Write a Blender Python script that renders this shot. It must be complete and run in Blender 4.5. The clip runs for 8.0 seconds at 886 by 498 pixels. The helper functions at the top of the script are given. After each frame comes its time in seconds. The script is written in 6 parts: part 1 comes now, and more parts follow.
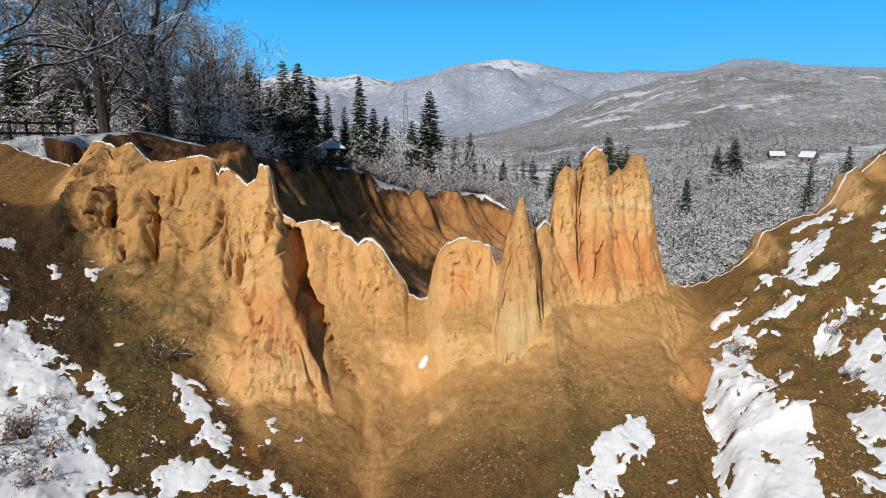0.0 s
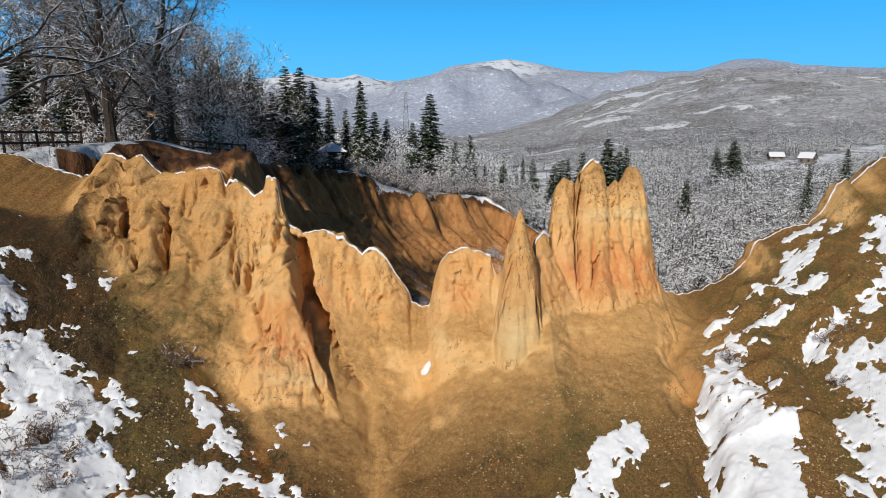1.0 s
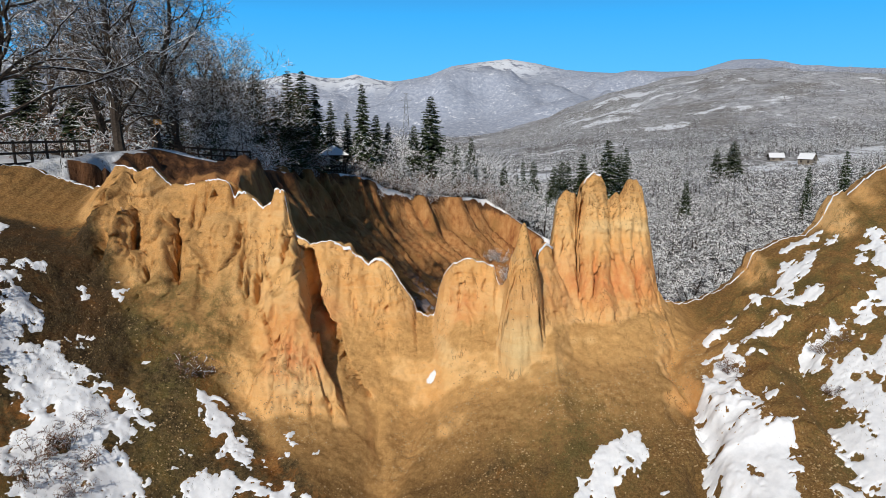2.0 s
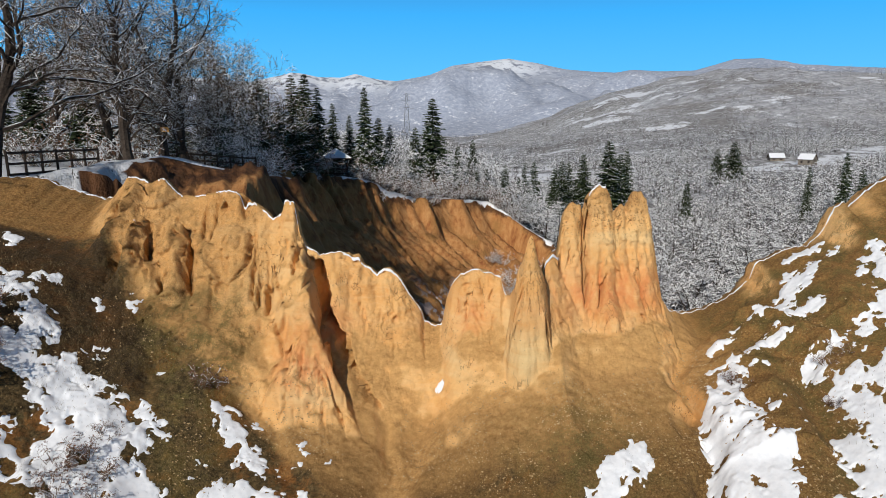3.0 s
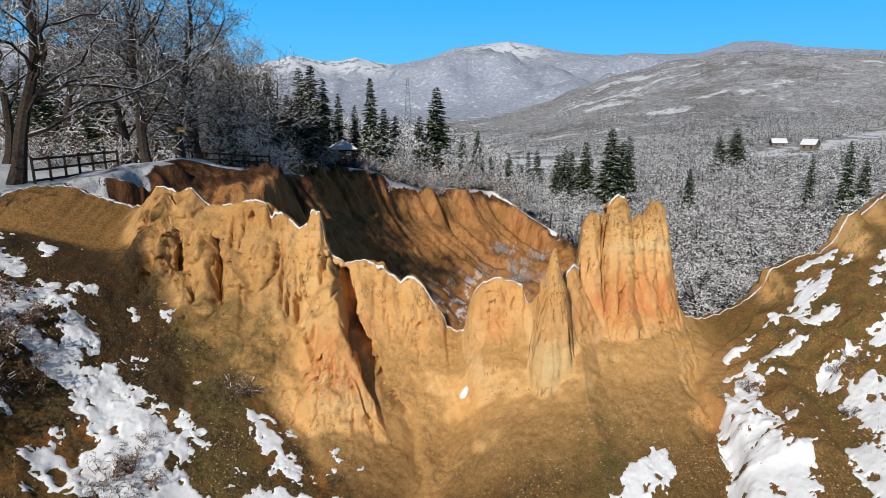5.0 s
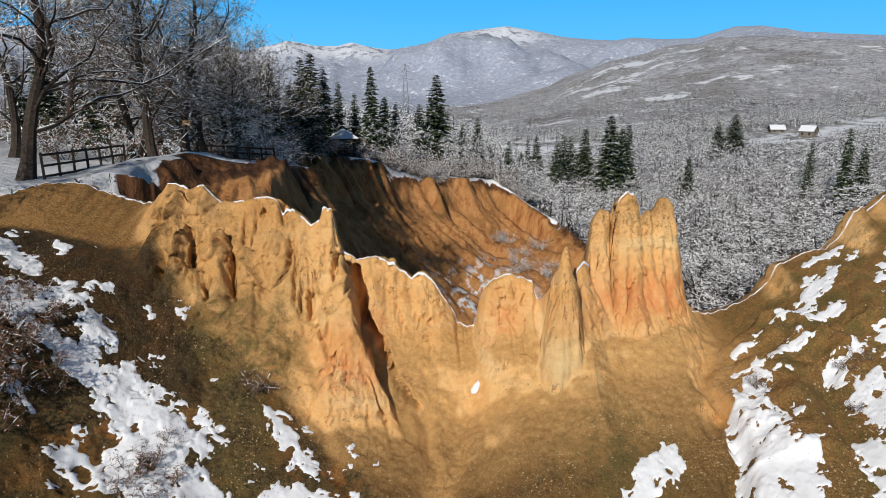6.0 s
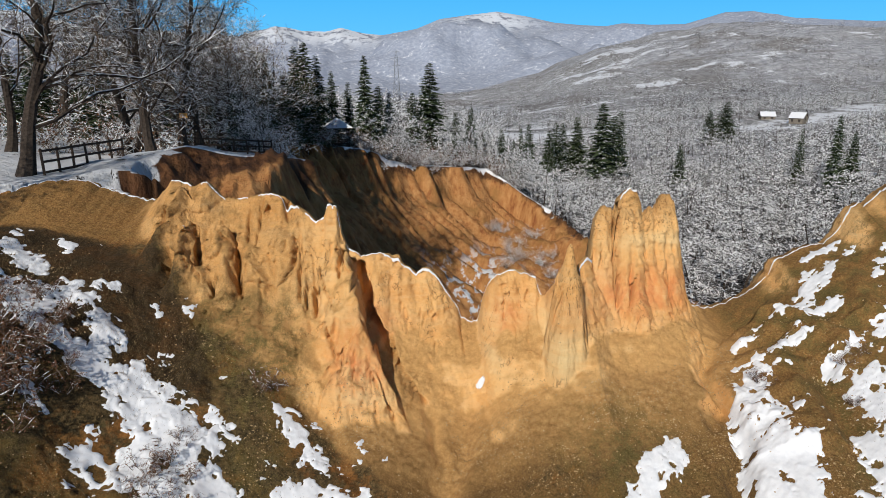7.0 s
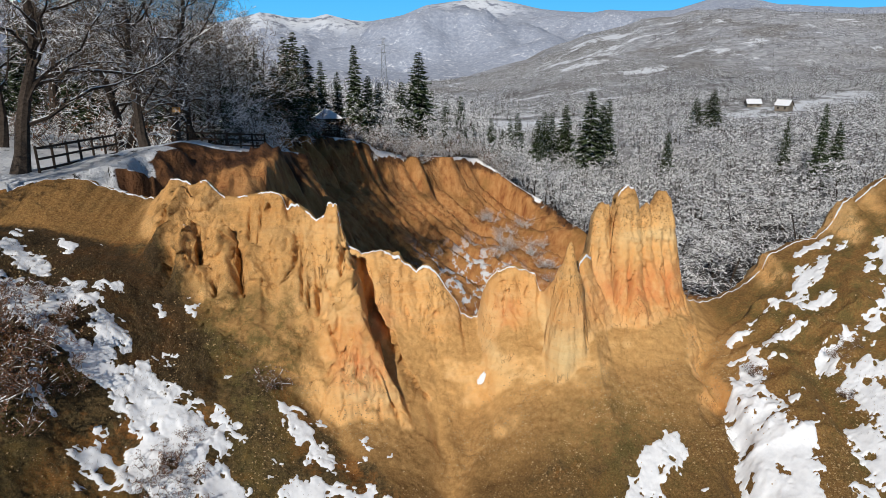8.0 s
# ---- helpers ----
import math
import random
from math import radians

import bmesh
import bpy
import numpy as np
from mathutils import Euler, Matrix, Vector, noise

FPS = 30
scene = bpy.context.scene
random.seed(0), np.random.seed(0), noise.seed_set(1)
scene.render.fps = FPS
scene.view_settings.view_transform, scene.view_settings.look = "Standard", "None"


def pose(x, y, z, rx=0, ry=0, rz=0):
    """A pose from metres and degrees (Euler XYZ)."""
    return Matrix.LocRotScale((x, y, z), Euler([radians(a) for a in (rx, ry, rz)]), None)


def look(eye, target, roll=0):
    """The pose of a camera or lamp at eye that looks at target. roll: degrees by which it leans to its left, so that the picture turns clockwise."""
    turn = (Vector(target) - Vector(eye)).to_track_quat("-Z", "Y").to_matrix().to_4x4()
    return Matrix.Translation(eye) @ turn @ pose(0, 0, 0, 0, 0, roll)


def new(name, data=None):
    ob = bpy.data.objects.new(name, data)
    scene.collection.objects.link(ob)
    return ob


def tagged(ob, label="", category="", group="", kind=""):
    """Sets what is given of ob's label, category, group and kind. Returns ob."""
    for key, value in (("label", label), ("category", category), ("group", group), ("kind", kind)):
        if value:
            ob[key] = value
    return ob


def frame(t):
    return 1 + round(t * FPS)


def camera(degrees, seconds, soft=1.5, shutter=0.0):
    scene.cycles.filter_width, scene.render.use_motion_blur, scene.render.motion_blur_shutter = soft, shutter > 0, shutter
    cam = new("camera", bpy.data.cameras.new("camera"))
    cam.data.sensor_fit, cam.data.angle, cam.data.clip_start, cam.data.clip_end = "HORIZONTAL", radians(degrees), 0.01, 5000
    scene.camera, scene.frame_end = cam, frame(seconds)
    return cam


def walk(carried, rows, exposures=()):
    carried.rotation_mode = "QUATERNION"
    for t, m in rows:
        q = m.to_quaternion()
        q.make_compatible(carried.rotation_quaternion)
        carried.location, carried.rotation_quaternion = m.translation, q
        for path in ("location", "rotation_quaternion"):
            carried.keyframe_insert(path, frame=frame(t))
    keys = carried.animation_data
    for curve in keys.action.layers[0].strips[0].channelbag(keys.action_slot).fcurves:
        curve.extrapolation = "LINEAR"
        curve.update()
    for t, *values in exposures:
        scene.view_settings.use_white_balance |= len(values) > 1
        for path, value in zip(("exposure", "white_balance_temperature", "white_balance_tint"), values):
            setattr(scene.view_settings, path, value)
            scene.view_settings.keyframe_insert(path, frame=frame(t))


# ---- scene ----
import itertools

cam = camera(68.5, 8.0, 0.65)
METRES, EYE, TILT, LEAN, TURN = 5.0, 10.0, -11.0, 0.0, 0.0
ROWS = [
    (0.0, 0.0, 0.0, 0.0, 0.0, 0.0, -0.0),
    (0.5, -0.0038, -0.0701, 0.0284, 0.01, 0.01, 0.01),
    (1.0, -0.0108, -0.1282, 0.0599, 0.01, 0.01, 0.01),
    (1.5, -0.0237, -0.1778, 0.0951, 0.01, 0.01, 0.01),
    (3.0, -0.0918, -0.2903, 0.2087, 0.02, -0.03, 0.03),
    (3.5, -0.1251, -0.3203, 0.2493, 0.04, -0.32, 0.05),
    (4.0, -0.1626, -0.3478, 0.2928, 0.04, -0.62, 0.07),
    (4.5, -0.2037, -0.3734, 0.3361, 0.05, -0.94, 0.1),
    (6.0, -0.3417, -0.4405, 0.4525, -0.21, -2.63, 0.18),
    (6.5, -0.3888, -0.4589, 0.4879, -0.53, -3.22, 0.25),
    (7.0, -0.4341, -0.4753, 0.5229, -1.01, -3.79, 0.35),
    (7.5, -0.4784, -0.4909, 0.5588, -1.56, -4.34, 0.47),
    (8.0, -0.5234, -0.5058, 0.5941, -2.11, -4.88, 0.6),
]
walk(cam, [(t, pose(0, 0, EYE, TILT, LEAN, TURN) @ pose(METRES * x, METRES * y, METRES * z, 90 + pitch, roll, yaw)) for t, x, y, z, yaw, pitch, roll in ROWS])

# ---- light ----
SUN_TO = Vector((-0.30, -0.79, 0.53)).normalized()
world = bpy.data.worlds.new("winter_sky")
scene.world = world
world.use_nodes = True
wn = world.node_tree.nodes
sky = wn.new("ShaderNodeTexSky")
sky.sky_type, sky.sun_disc = "NISHITA", False
sky.sun_elevation = math.asin(SUN_TO.z)
sky.sun_rotation = math.atan2(SUN_TO.x, SUN_TO.y)
sky.altitude, sky.air_density, sky.dust_density, sky.ozone_density = 800, 1.0, 0.0, 5.0
vivid = wn.new("ShaderNodeHueSaturation")
vivid.inputs["Saturation"].default_value, vivid.inputs["Value"].default_value = 0.95, 0.6
world.node_tree.links.new(sky.outputs[0], vivid.inputs["Color"])
# clear winter air: azure low over the hills
ray = wn.new("ShaderNodeTexCoord")
part_z = wn.new("ShaderNodeSeparateXYZ")
low_sky = wn.new("ShaderNodeMapRange")
low_sky.inputs["From Min"].default_value, low_sky.inputs["From Max"].default_value = 0.28, 0.0
low_sky.inputs["To Min"].default_value, low_sky.inputs["To Max"].default_value = 0.0, 2.2
azure = wn.new("ShaderNodeMix")
azure.data_type = "RGBA"
band = wn.new("ShaderNodeValToRGB")
band.color_ramp.elements[0].color, band.color_ramp.elements[1].color = (0.15, 0.60, 1.0, 1), (0.034, 0.40, 0.94, 1)
band.color_ramp.elements[1].position = 0.18
bright = wn.new("ShaderNodeVectorMath")
bright.operation = "SCALE"
bright.inputs["Scale"].default_value = 13.3
world.node_tree.links.new(ray.outputs["Generated"], part_z.inputs[0])
world.node_tree.links.new(part_z.outputs[2], low_sky.inputs["Value"])
world.node_tree.links.new(part_z.outputs[2], band.inputs[0])
world.node_tree.links.new(band.outputs[0], bright.inputs[0])
world.node_tree.links.new(bright.outputs[0], azure.inputs[7])
world.node_tree.links.new(low_sky.outputs[0], azure.inputs[0])
world.node_tree.links.new(vivid.outputs[0], azure.inputs[6])
world.node_tree.links.new(azure.outputs[2], wn["Background"].inputs[0])
wn["Background"].inputs[1].default_value = 0.08
sun = new("sun", bpy.data.lights.new("sun", "SUN"))
sun.data.energy, sun.data.angle, sun.data.color = 4.2, radians(0.5), (1.0, 0.95, 0.87)
sun.matrix_world = look(SUN_TO * 60, (0, 0, 0))


# ---- noise on arrays ----
def lattice(ix, iy, seed):
    h = (ix.astype(np.int64) * 374761393 + iy.astype(np.int64) * 668265263 + seed * 974634777) & 0xFFFFFFFF
    h = ((h ^ (h >> 13)) * 1274126177) & 0xFFFFFFFF
    return ((h ^ (h >> 16)) & 0xFFFF) / 32767.5 - 1.0


def value_noise(x, y, seed=0):
    x, y = np.broadcast_arrays(np.asarray(x, float), np.asarray(y, float))
    ix, iy = np.floor(x), np.floor(y)
    fx, fy = x - ix, y - iy
    fx, fy = fx * fx * fx * (fx * (fx * 6 - 15) + 10), fy * fy * fy * (fy * (fy * 6 - 15) + 10)
    a, b = lattice(ix, iy, seed), lattice(ix + 1, iy, seed)
    c, d = lattice(ix, iy + 1, seed), lattice(ix + 1, iy + 1, seed)
    return (a + (b - a) * fx) * (1 - fy) + (c + (d - c) * fx) * fy


def fbm(x, y, octaves=4, seed=0, gain=0.5):
    total, amp = 0.0, 1.0
    for k in range(octaves):
        total = total + amp * value_noise(x * 2 ** k + 17.3 * k, y * 2 ** k - 9.1 * k, seed + k)
        amp *= gain
    return total


def ramp(x, a, b):
    u = np.clip((x - a) / (b - a), 0, 1)
    return u * u * (3 - 2 * u)


def curve_at(x, pairs):
    pts = np.array(pairs, float)
    return np.interp(x, pts[:, 0], pts[:, 1])


def smooth_max(a, b, k):
    h = np.clip(0.5 + 0.5 * (a - b) / k, 0, 1)
    return b + (a - b) * h + k * h * (1 - h)


# ---- the lie of the land ----
CREST_LEFT = [(-30, 8.0), (-20, 8.4), (-18.2, 8.85), (-17, 9.25), (-16.2, 9.42), (-15.1, 9.28), (-14.7, 9.0), (-13.1, 8.5), (-12.4, 8.75), (-11.7, 9.32), (-11.3, 9.36), (-10.94, 9.17), (-10.4, 9.34),
              (-9.84, 8.76), (-9.2, 8.72), (-8.24, 8.94), (-7.6, 8.85), (-7.16, 8.5), (-6.85, 8.51), (-6.32, 8.07), (-6.01, 8.26), (-5.86, 8.7), (-5.5, 8.66), (-5.38, 7.8)]
CREST_WALL = [(-5.17, 7.18), (-4.73, 6.85), (-3.81, 6.94), (-3.36, 6.9), (-3.19, 6.54), (-2.76, 6.09), (-2.54, 6.31), (-2.26, 6.31), (-1.9, 5.99), (-1.55, 5.34), (-1.19, 4.84),
              (-1.08, 4.46), (-0.73, 4.33), (-0.5, 4.45), (-0.33, 5.3), (-0.16, 5.8), (0.2, 6.29), (0.81, 6.55), (1.43, 6.27), (1.56, 5.8), (1.71, 5.7)]
CREST_TOWERS = [(1.95, 6.2), (2.2, 6.6), (2.5, 6.5), (2.68, 6.55), (2.76, 6.95), (2.99, 7.17), (3.3, 7.0), (3.4, 7.35), (3.55, 8.39), (3.82, 8.65), (4.16, 8.58), (4.3, 8.75), (4.53, 9.08),
                (4.8, 9.22), (4.98, 9.17), (5.17, 8.82), (5.27, 8.36), (5.53, 8.64), (5.7, 8.53), (5.99, 8.99), (6.25, 9.04), (6.42, 8.8), (6.57, 8.19), (6.8, 7.1), (7.05, 5.45)]
CREST_RIGHT = [(7.5, 4.83), (8.1, 4.69), (8.8, 4.85), (9.55, 5.13), (10.35, 5.75), (10.52, 6.4), (11.4, 6.85), (12.34, 7.09), (12.8, 7.6), (13.15, 8.45), (13.45, 8.58), (13.58, 8.4),
               (14.2, 8.97), (15.5, 9.7), (18, 10.6), (24, 11.5), (34, 12)]
CREST = CREST_LEFT + CREST_WALL + CREST_TOWERS + CREST_RIGHT
CREST_Y = [(-30, 23), (-16.5, 22.2), (-14.7, 23), (-13.1, 23), (-12, 22.1), (-9, 22), (-7.5, 21.6), (-6.3, 21), (-5.5, 20.85), (-1, 20.8), (-0.4, 20.6), (0.2, 20.1), (1.5, 20),
           (2.0, 18.9), (2.7, 18.9), (3.2, 19.2), (3.5, 20.2), (4, 20.5), (6.3, 20.8), (7.3, 20.9), (9.5, 21.2), (14, 21.4), (34, 22)]
FOOT_Y = [(-30, 20), (-16, 20.2), (-12, 19.4), (-10, 18.7), (-8.8, 18.4), (-7.5, 17.6), (-6, 17.1), (-5, 16.9), (-3.6, 17.7), (-2.1, 18.1), (-0.5, 18.3), (0.4, 18.35), (2, 17.4), (3, 17.2), (3.6, 18.2),
          (5, 18.1), (6.3, 18.9), (7, 19.0), (8.1, 19.6), (10, 18.2), (12, 18), (14, 18), (34, 18)]
FOOT_Z = [(-30, 7.4), (-19, 8.0), (-16, 8.3), (-12, 7.1), (-10, 5.9), (-8.8, 5.4), (-7.5, 4.9), (-6, 3.9), (-5, 3.3), (-3.6, 3.35), (-2.1, 3.1), (-0.5, 3.45), (0.4, 4.0), (2, 4.0), (3, 4.45), (3.6, 4.55),
          (5, 4.45), (6.3, 4.75), (7, 4.45), (8.1, 4.2), (9, 4.7), (10, 5.2), (12, 6.5), (14, 7.3), (34, 9)]
APRON_Z = [(-30, 8), (-16, 7.0), (-12.6, 5.6), (-11.5, 4.4), (-10.4, 3.6), (-9.6, 3.4), (-6, 1.9), (-3, 1.9), (0, 1.9), (2, 2.0), (5, 2.35), (6, 2.5), (7.5, 3.2), (9, 3.5), (12, 4.6), (15, 5.6), (34, 8)]
# ribs: top end, lower end, half width, slope of the left and right flank
RIBS = [
    ((-5.35, 20.5, 7.5), (-4.65, 18.2, 6.15), 1.2, 9.0),
    ((-4.65, 18.2, 6.15), (-4.4, 17.5, 5.4), 1.3, 8.0),
    ((-4.4, 17.5, 5.4), (-3.4, 16.6, 3.5), 1.1, 4.5),
    ((-3.8, 17.0, 4.0), (-2.8, 16.0, 2.5), 0.9, 2.6),
    ((-5.7, 18.6, 5.5), (-5.2, 16.6, 3.3), 1.0, 1.1),
    ((-10.6, 20.0, 8.12), (-10.6, 18.5, 6.65), 1.2, 3.2),
    ((-10.05, 19.4, 6.95), (-9.9, 18.6, 6.1), 1.3, 2.2),
    ((-9.4, 20.5, 7.95), (-9.0, 18.7, 6.1), 1.0, 3.0),
    ((-11.2, 21.6, 9.2), (-11.5, 19.2, 7.4), 1.3, 1.6),
    ((-6.7, 20.2, 6.8), (-6.3, 18.2, 5.1), 1.0, 2.8),
    ((-7.3, 19.6, 6.2), (-7.0, 18.1, 4.9), 1.2, 1.8),
    ((-8.45, 20.4, 7.35), (-8.4, 19.7, 6.9), 1.3, 1.6),
    ((-8.3, 18.9, 5.55), (-7.8, 17.2, 4.85), 0.8, 0.9),
    ((3.0, 19.0, 6.95), (2.4, 17.8, 6.1), 2.2, 2.4),
    ((9.6, 19.2, 5.55), (10.6, 16.6, 5.45), 0.7, 0.7),
    ((12.4, 20.2, 7.0), (11.6, 17.0, 6.2), 0.8, 0.9),
    ((8.9, 17.2, 4.75), (8.3, 13.4, 3.9), 0.55, 0.55),
    ((7.9, 16.6, 4.2), (7.5, 14.6, 3.85), 0.5, 0.7),
]
# channels washed into the apron: from, to, width, depth
CHANNELS = [((-0.8, 18.2), (-1.85, 13), 1.7, 0.75), ((-0.8, 18.2), (-1.85, 13), 0.3, 0.14), ((-2.6, 17.6), (-1.9, 14.5), 0.3, 0.2), ((7.0, 18.4), (5.75, 11), 0.28, 0.62), ((-6.3, 16.9), (-3.2, 12), 0.4, 0.22), ((9.8, 17), (9.0, 12), 0.5, 0.3)]
# narrow cuts in the faces: from, to, width, depth
CUTS = [((4.27, 20.75), (4.1, 19.0), 0.06, 1.1), ((4.75, 19.6), (4.55, 18.7), 0.07, 0.35), ((5.28, 20.8), (5.35, 19.6), 0.10, 0.25),
        ((5.75, 20.8), (5.7, 19.4), 0.08, 0.15), ((-9.05, 20.5), (-8.6, 19.1), 0.07, 0.75), ((-10.25, 20.2), (-10.15, 19.5), 0.10, 0.8), ((-6.25, 20.0), (-6.0, 18.7), 0.09, 0.6), ((-9.6, 19.4), (-9.45, 18.8), 0.10, 0.5),
        ((-10.95, 19.6), (-11.1, 18.6), 0.16, 0.4), ((-7.7, 20.2), (-7.6, 18.0), 0.25, 0.35), ((-3.6, 20.9), (-3.3, 18.6), 0.3, 0.18), ((0.9, 20.0), (0.8, 18.6), 0.2, 0.15), ((-5.3, 17.8), (-5.0, 16.6), 0.1, 0.25),
        ((6.1, 20.2), (6.2, 19.2), 0.08, 0.25), ((-3.9, 16.9), (-3.4, 16.2), 0.07, 0.3), ((-7.45, 21.7), (-7.3, 21.0), 0.12, 0.4)]


# clefts and shadow slots in the upright faces: half width, depth, how far off, course as x and height
FACE_CLEFTS = [
    (0.075, 0.50, 20.6, [(-10.62, 8.02), (-10.48, 7.75), (-10.32, 7.40)]),
    (0.040, 0.40, 20.4, [(-9.72, 8.05), (-9.55, 7.80), (-9.30, 7.62), (-9.08, 7.10), (-8.78, 6.45)]),
    (0.040, 0.32, 19.2, [(-10.55, 7.36), (-10.30, 6.95), (-10.05, 6.70), (-9.86, 6.40)]),
    (0.060, 0.35, 19.0, [(-11.16, 6.95), (-11.05, 6.70), (-10.95, 6.45)]),
    (0.045, 0.35, 19.4, [(-6.06, 6.62), (-5.92, 6.30), (-5.78, 6.10), (-5.50, 5.75)]),
    # three slots shaped along the rib's cast shadow, to make it darker
    (0.190, 0.90, 19.9, [(-4.72, 6.55), (-4.62, 6.25), (-4.50, 5.70), (-4.36, 5.12), (-3.95, 4.72)]),
    (0.160, 0.80, 18.6, [(-3.95, 4.72), (-3.66, 4.20), (-3.36, 3.66)]),
    (0.090, 0.45, 17.2, [(-3.36, 3.66), (-2.90, 3.20), (-2.42, 2.72)]),
    (0.070, 0.35, 20.0, [(-5.51, 7.20), (-5.30, 6.90), (-4.99, 6.70)]),
    (0.045, 0.25, 16.2, [(-3.62, 3.20), (-3.45, 2.95), (-3.30, 2.72)]),
    (0.040, 0.25, 16.6, [(-4.05, 4.10), (-3.90, 3.80), (-3.70, 3.50)]),
    (0.040, 0.20, 16.6, [(-4.60, 4.30), (-4.62, 3.90)]),
    (0.060, 0.55, 19.9, [(4.38, 8.75), (4.34, 8.10), (4.26, 7.40), (4.24, 6.70)]),
    (0.045, 0.35, 19.7, [(4.24, 6.40), (4.20, 6.05), (4.14, 5.65)]),
    (0.045, 0.30, 19.0, [(4.82, 6.50), (4.70, 6.00), (4.50, 5.40)]),
    (0.035, 0.22, 19.5, [(5.95, 6.60), (5.93, 6.20), (6.00, 5.90)]),
    (0.030, 0.18, 19.6, [(5.45, 7.90), (5.42, 7.30)]),
    (0.050, 0.25, 17.4, [(1.80, 7.30), (1.76, 6.95), (1.76, 6.65)]),
    (0.030, 0.14, 17.3, [(1.78, 6.60), (1.84, 6.38), (1.68, 5.60), (1.53, 4.80)]),
    (0.035, 0.20, 17.2, [(2.62, 5.50), (2.58, 5.15), (2.62, 4.80)]),
    (0.030, 0.16, 19.4, [(-2.62, 5.10), (-2.55, 4.70)]),
    (0.030, 0.16, 19.2, [(0.30, 5.80), (0.35, 5.30), (0.28, 4.90)]),
    (0.035, 0.16, 20.2, [(-7.05, 7.60), (-6.90, 7.15), (-6.98, 6.70), (-7.25, 6.35)]),
    (0.055, 0.30, 20.8, [(-8.05, 8.55), (-8.05, 8.25)]),
    (0.060, 0.30, 19.0, [(-8.75, 6.00), (-8.55, 5.65), (-8.30, 5.30)]),
    (0.060, 0.28, 18.6, [(-9.65, 5.75), (-9.50, 5.35)]),
    (0.050, 0.30, 17.8, [(-5.62, 5.30), (-5.45, 4.85), (-5.30, 4.30)]),
    (0.045, 0.25, 17.2, [(-6.60, 4.75), (-6.35, 4.35)]),
]
# fine splits in the front of the rib, in the towers and the hump
split_rng = random.Random(41)
for low_x, high_x, low_z, high_z, off, count in ((-5.3, -3.5, 3.3, 5.4, 17.2, 16), (3.6, 6.8, 5.0, 7.6, 19.4, 14), (-0.1, 1.3, 4.4, 5.9, 19.3, 6), (-3.3, -1.4, 4.0, 5.9, 19.6, 6), (-8.2, -5.6, 5.0, 7.6, 19.4, 8)):
    for _ in range(count):
        sx, sz, long = split_rng.uniform(low_x, high_x), split_rng.uniform(low_z, high_z), split_rng.uniform(0.25, 0.7)
        FACE_CLEFTS.append((split_rng.uniform(0.030, 0.042), split_rng.uniform(0.07, 0.16), off, [(sx, sz), (sx + split_rng.uniform(-0.06, 0.06), sz - long / 2), (sx + split_rng.uniform(-0.1, 0.12), sz - long)]))
# lumps that stand out of the faces: x, how far off, height, half width, half height, how far they stand out
FACE_LUMPS = [(-7.75, 20.2, 7.0, 0.85, 0.90, 0.45), (-11.45, 21.2, 8.85, 0.50, 0.50, 0.30), (-10.45, 21.2, 8.85, 0.55, 0.50, 0.30), (-10.75, 20.0, 7.70, 0.36, 0.42, 0.30), (-9.75, 20.4, 7.55, 0.34, 0.55, 0.28), (-10.25, 19.2, 6.60, 0.40, 0.60, 0.14), (-9.35, 19.6, 6.55, 0.45, 0.70, 0.12),
              (-5.55, 18.4, 5.35, 0.22, 0.45, 0.22), (-6.35, 19.4, 6.10, 0.30, 0.60, 0.22), (-8.6, 18.4, 5.40, 0.55, 0.50, 0.25), (-3.0, 16.9, 3.3, 0.35, 0.5, 0.18), (4.75, 18.6, 5.20, 0.35, 0.45, 0.20), (-11.6, 20.3, 8.3, 0.45, 0.6, 0.22)]


def face_relief(x, y, z):
    """How far the clefts and lumps move an upright face away from the viewer."""
    push = np.zeros(x.shape)
    wx, wz = x + 0.05 * fbm(x * 5, z * 3, 3, 701), z + 0.05 * fbm(x * 3, z * 3, 2, 703)
    for cx, cy, cz, rx, rz, out in FACE_LUMPS:
        d = np.hypot((wx - cx) / rx, (wz - cz) / rz)
        push -= out * np.sqrt(np.clip(1 - d * d, 0, 1)) * (np.abs(y - cy) < 1.3)
    for wide, deep, off, course in FACE_CLEFTS:
        px, pz = [p[0] for p in course], [p[1] for p in course]
        box = (x > min(px) - 0.5) & (x < max(px) + 0.5) & (z > min(pz) - 0.5) & (z < max(pz) + 0.5) & (np.abs(y - off) < 1.5)
        if not box.any():
            continue
        bx, bz = wx[box], wz[box]
        near, run = np.full(bx.shape, 9.0), np.zeros(bx.shape)
        n = len(course) - 1
        for k in range(n):
            dx, dz = px[k + 1] - px[k], pz[k + 1] - pz[k]
            u = np.clip(((bx - px[k]) * dx + (bz - pz[k]) * dz) / (dx * dx + dz * dz), 0, 1)
            d = np.hypot(bx - px[k] - u * dx, bz - pz[k] - u * dz)
            run = np.where(d < near, (k + u) / n, run)
            near = np.minimum(near, d)
        width = wide * (0.45 + 0.75 * np.sin(np.pi * np.clip(run, 0.04, 0.96)))
        push[box] += deep * ramp(near, width * 1.25, width * 0.55)
    return push


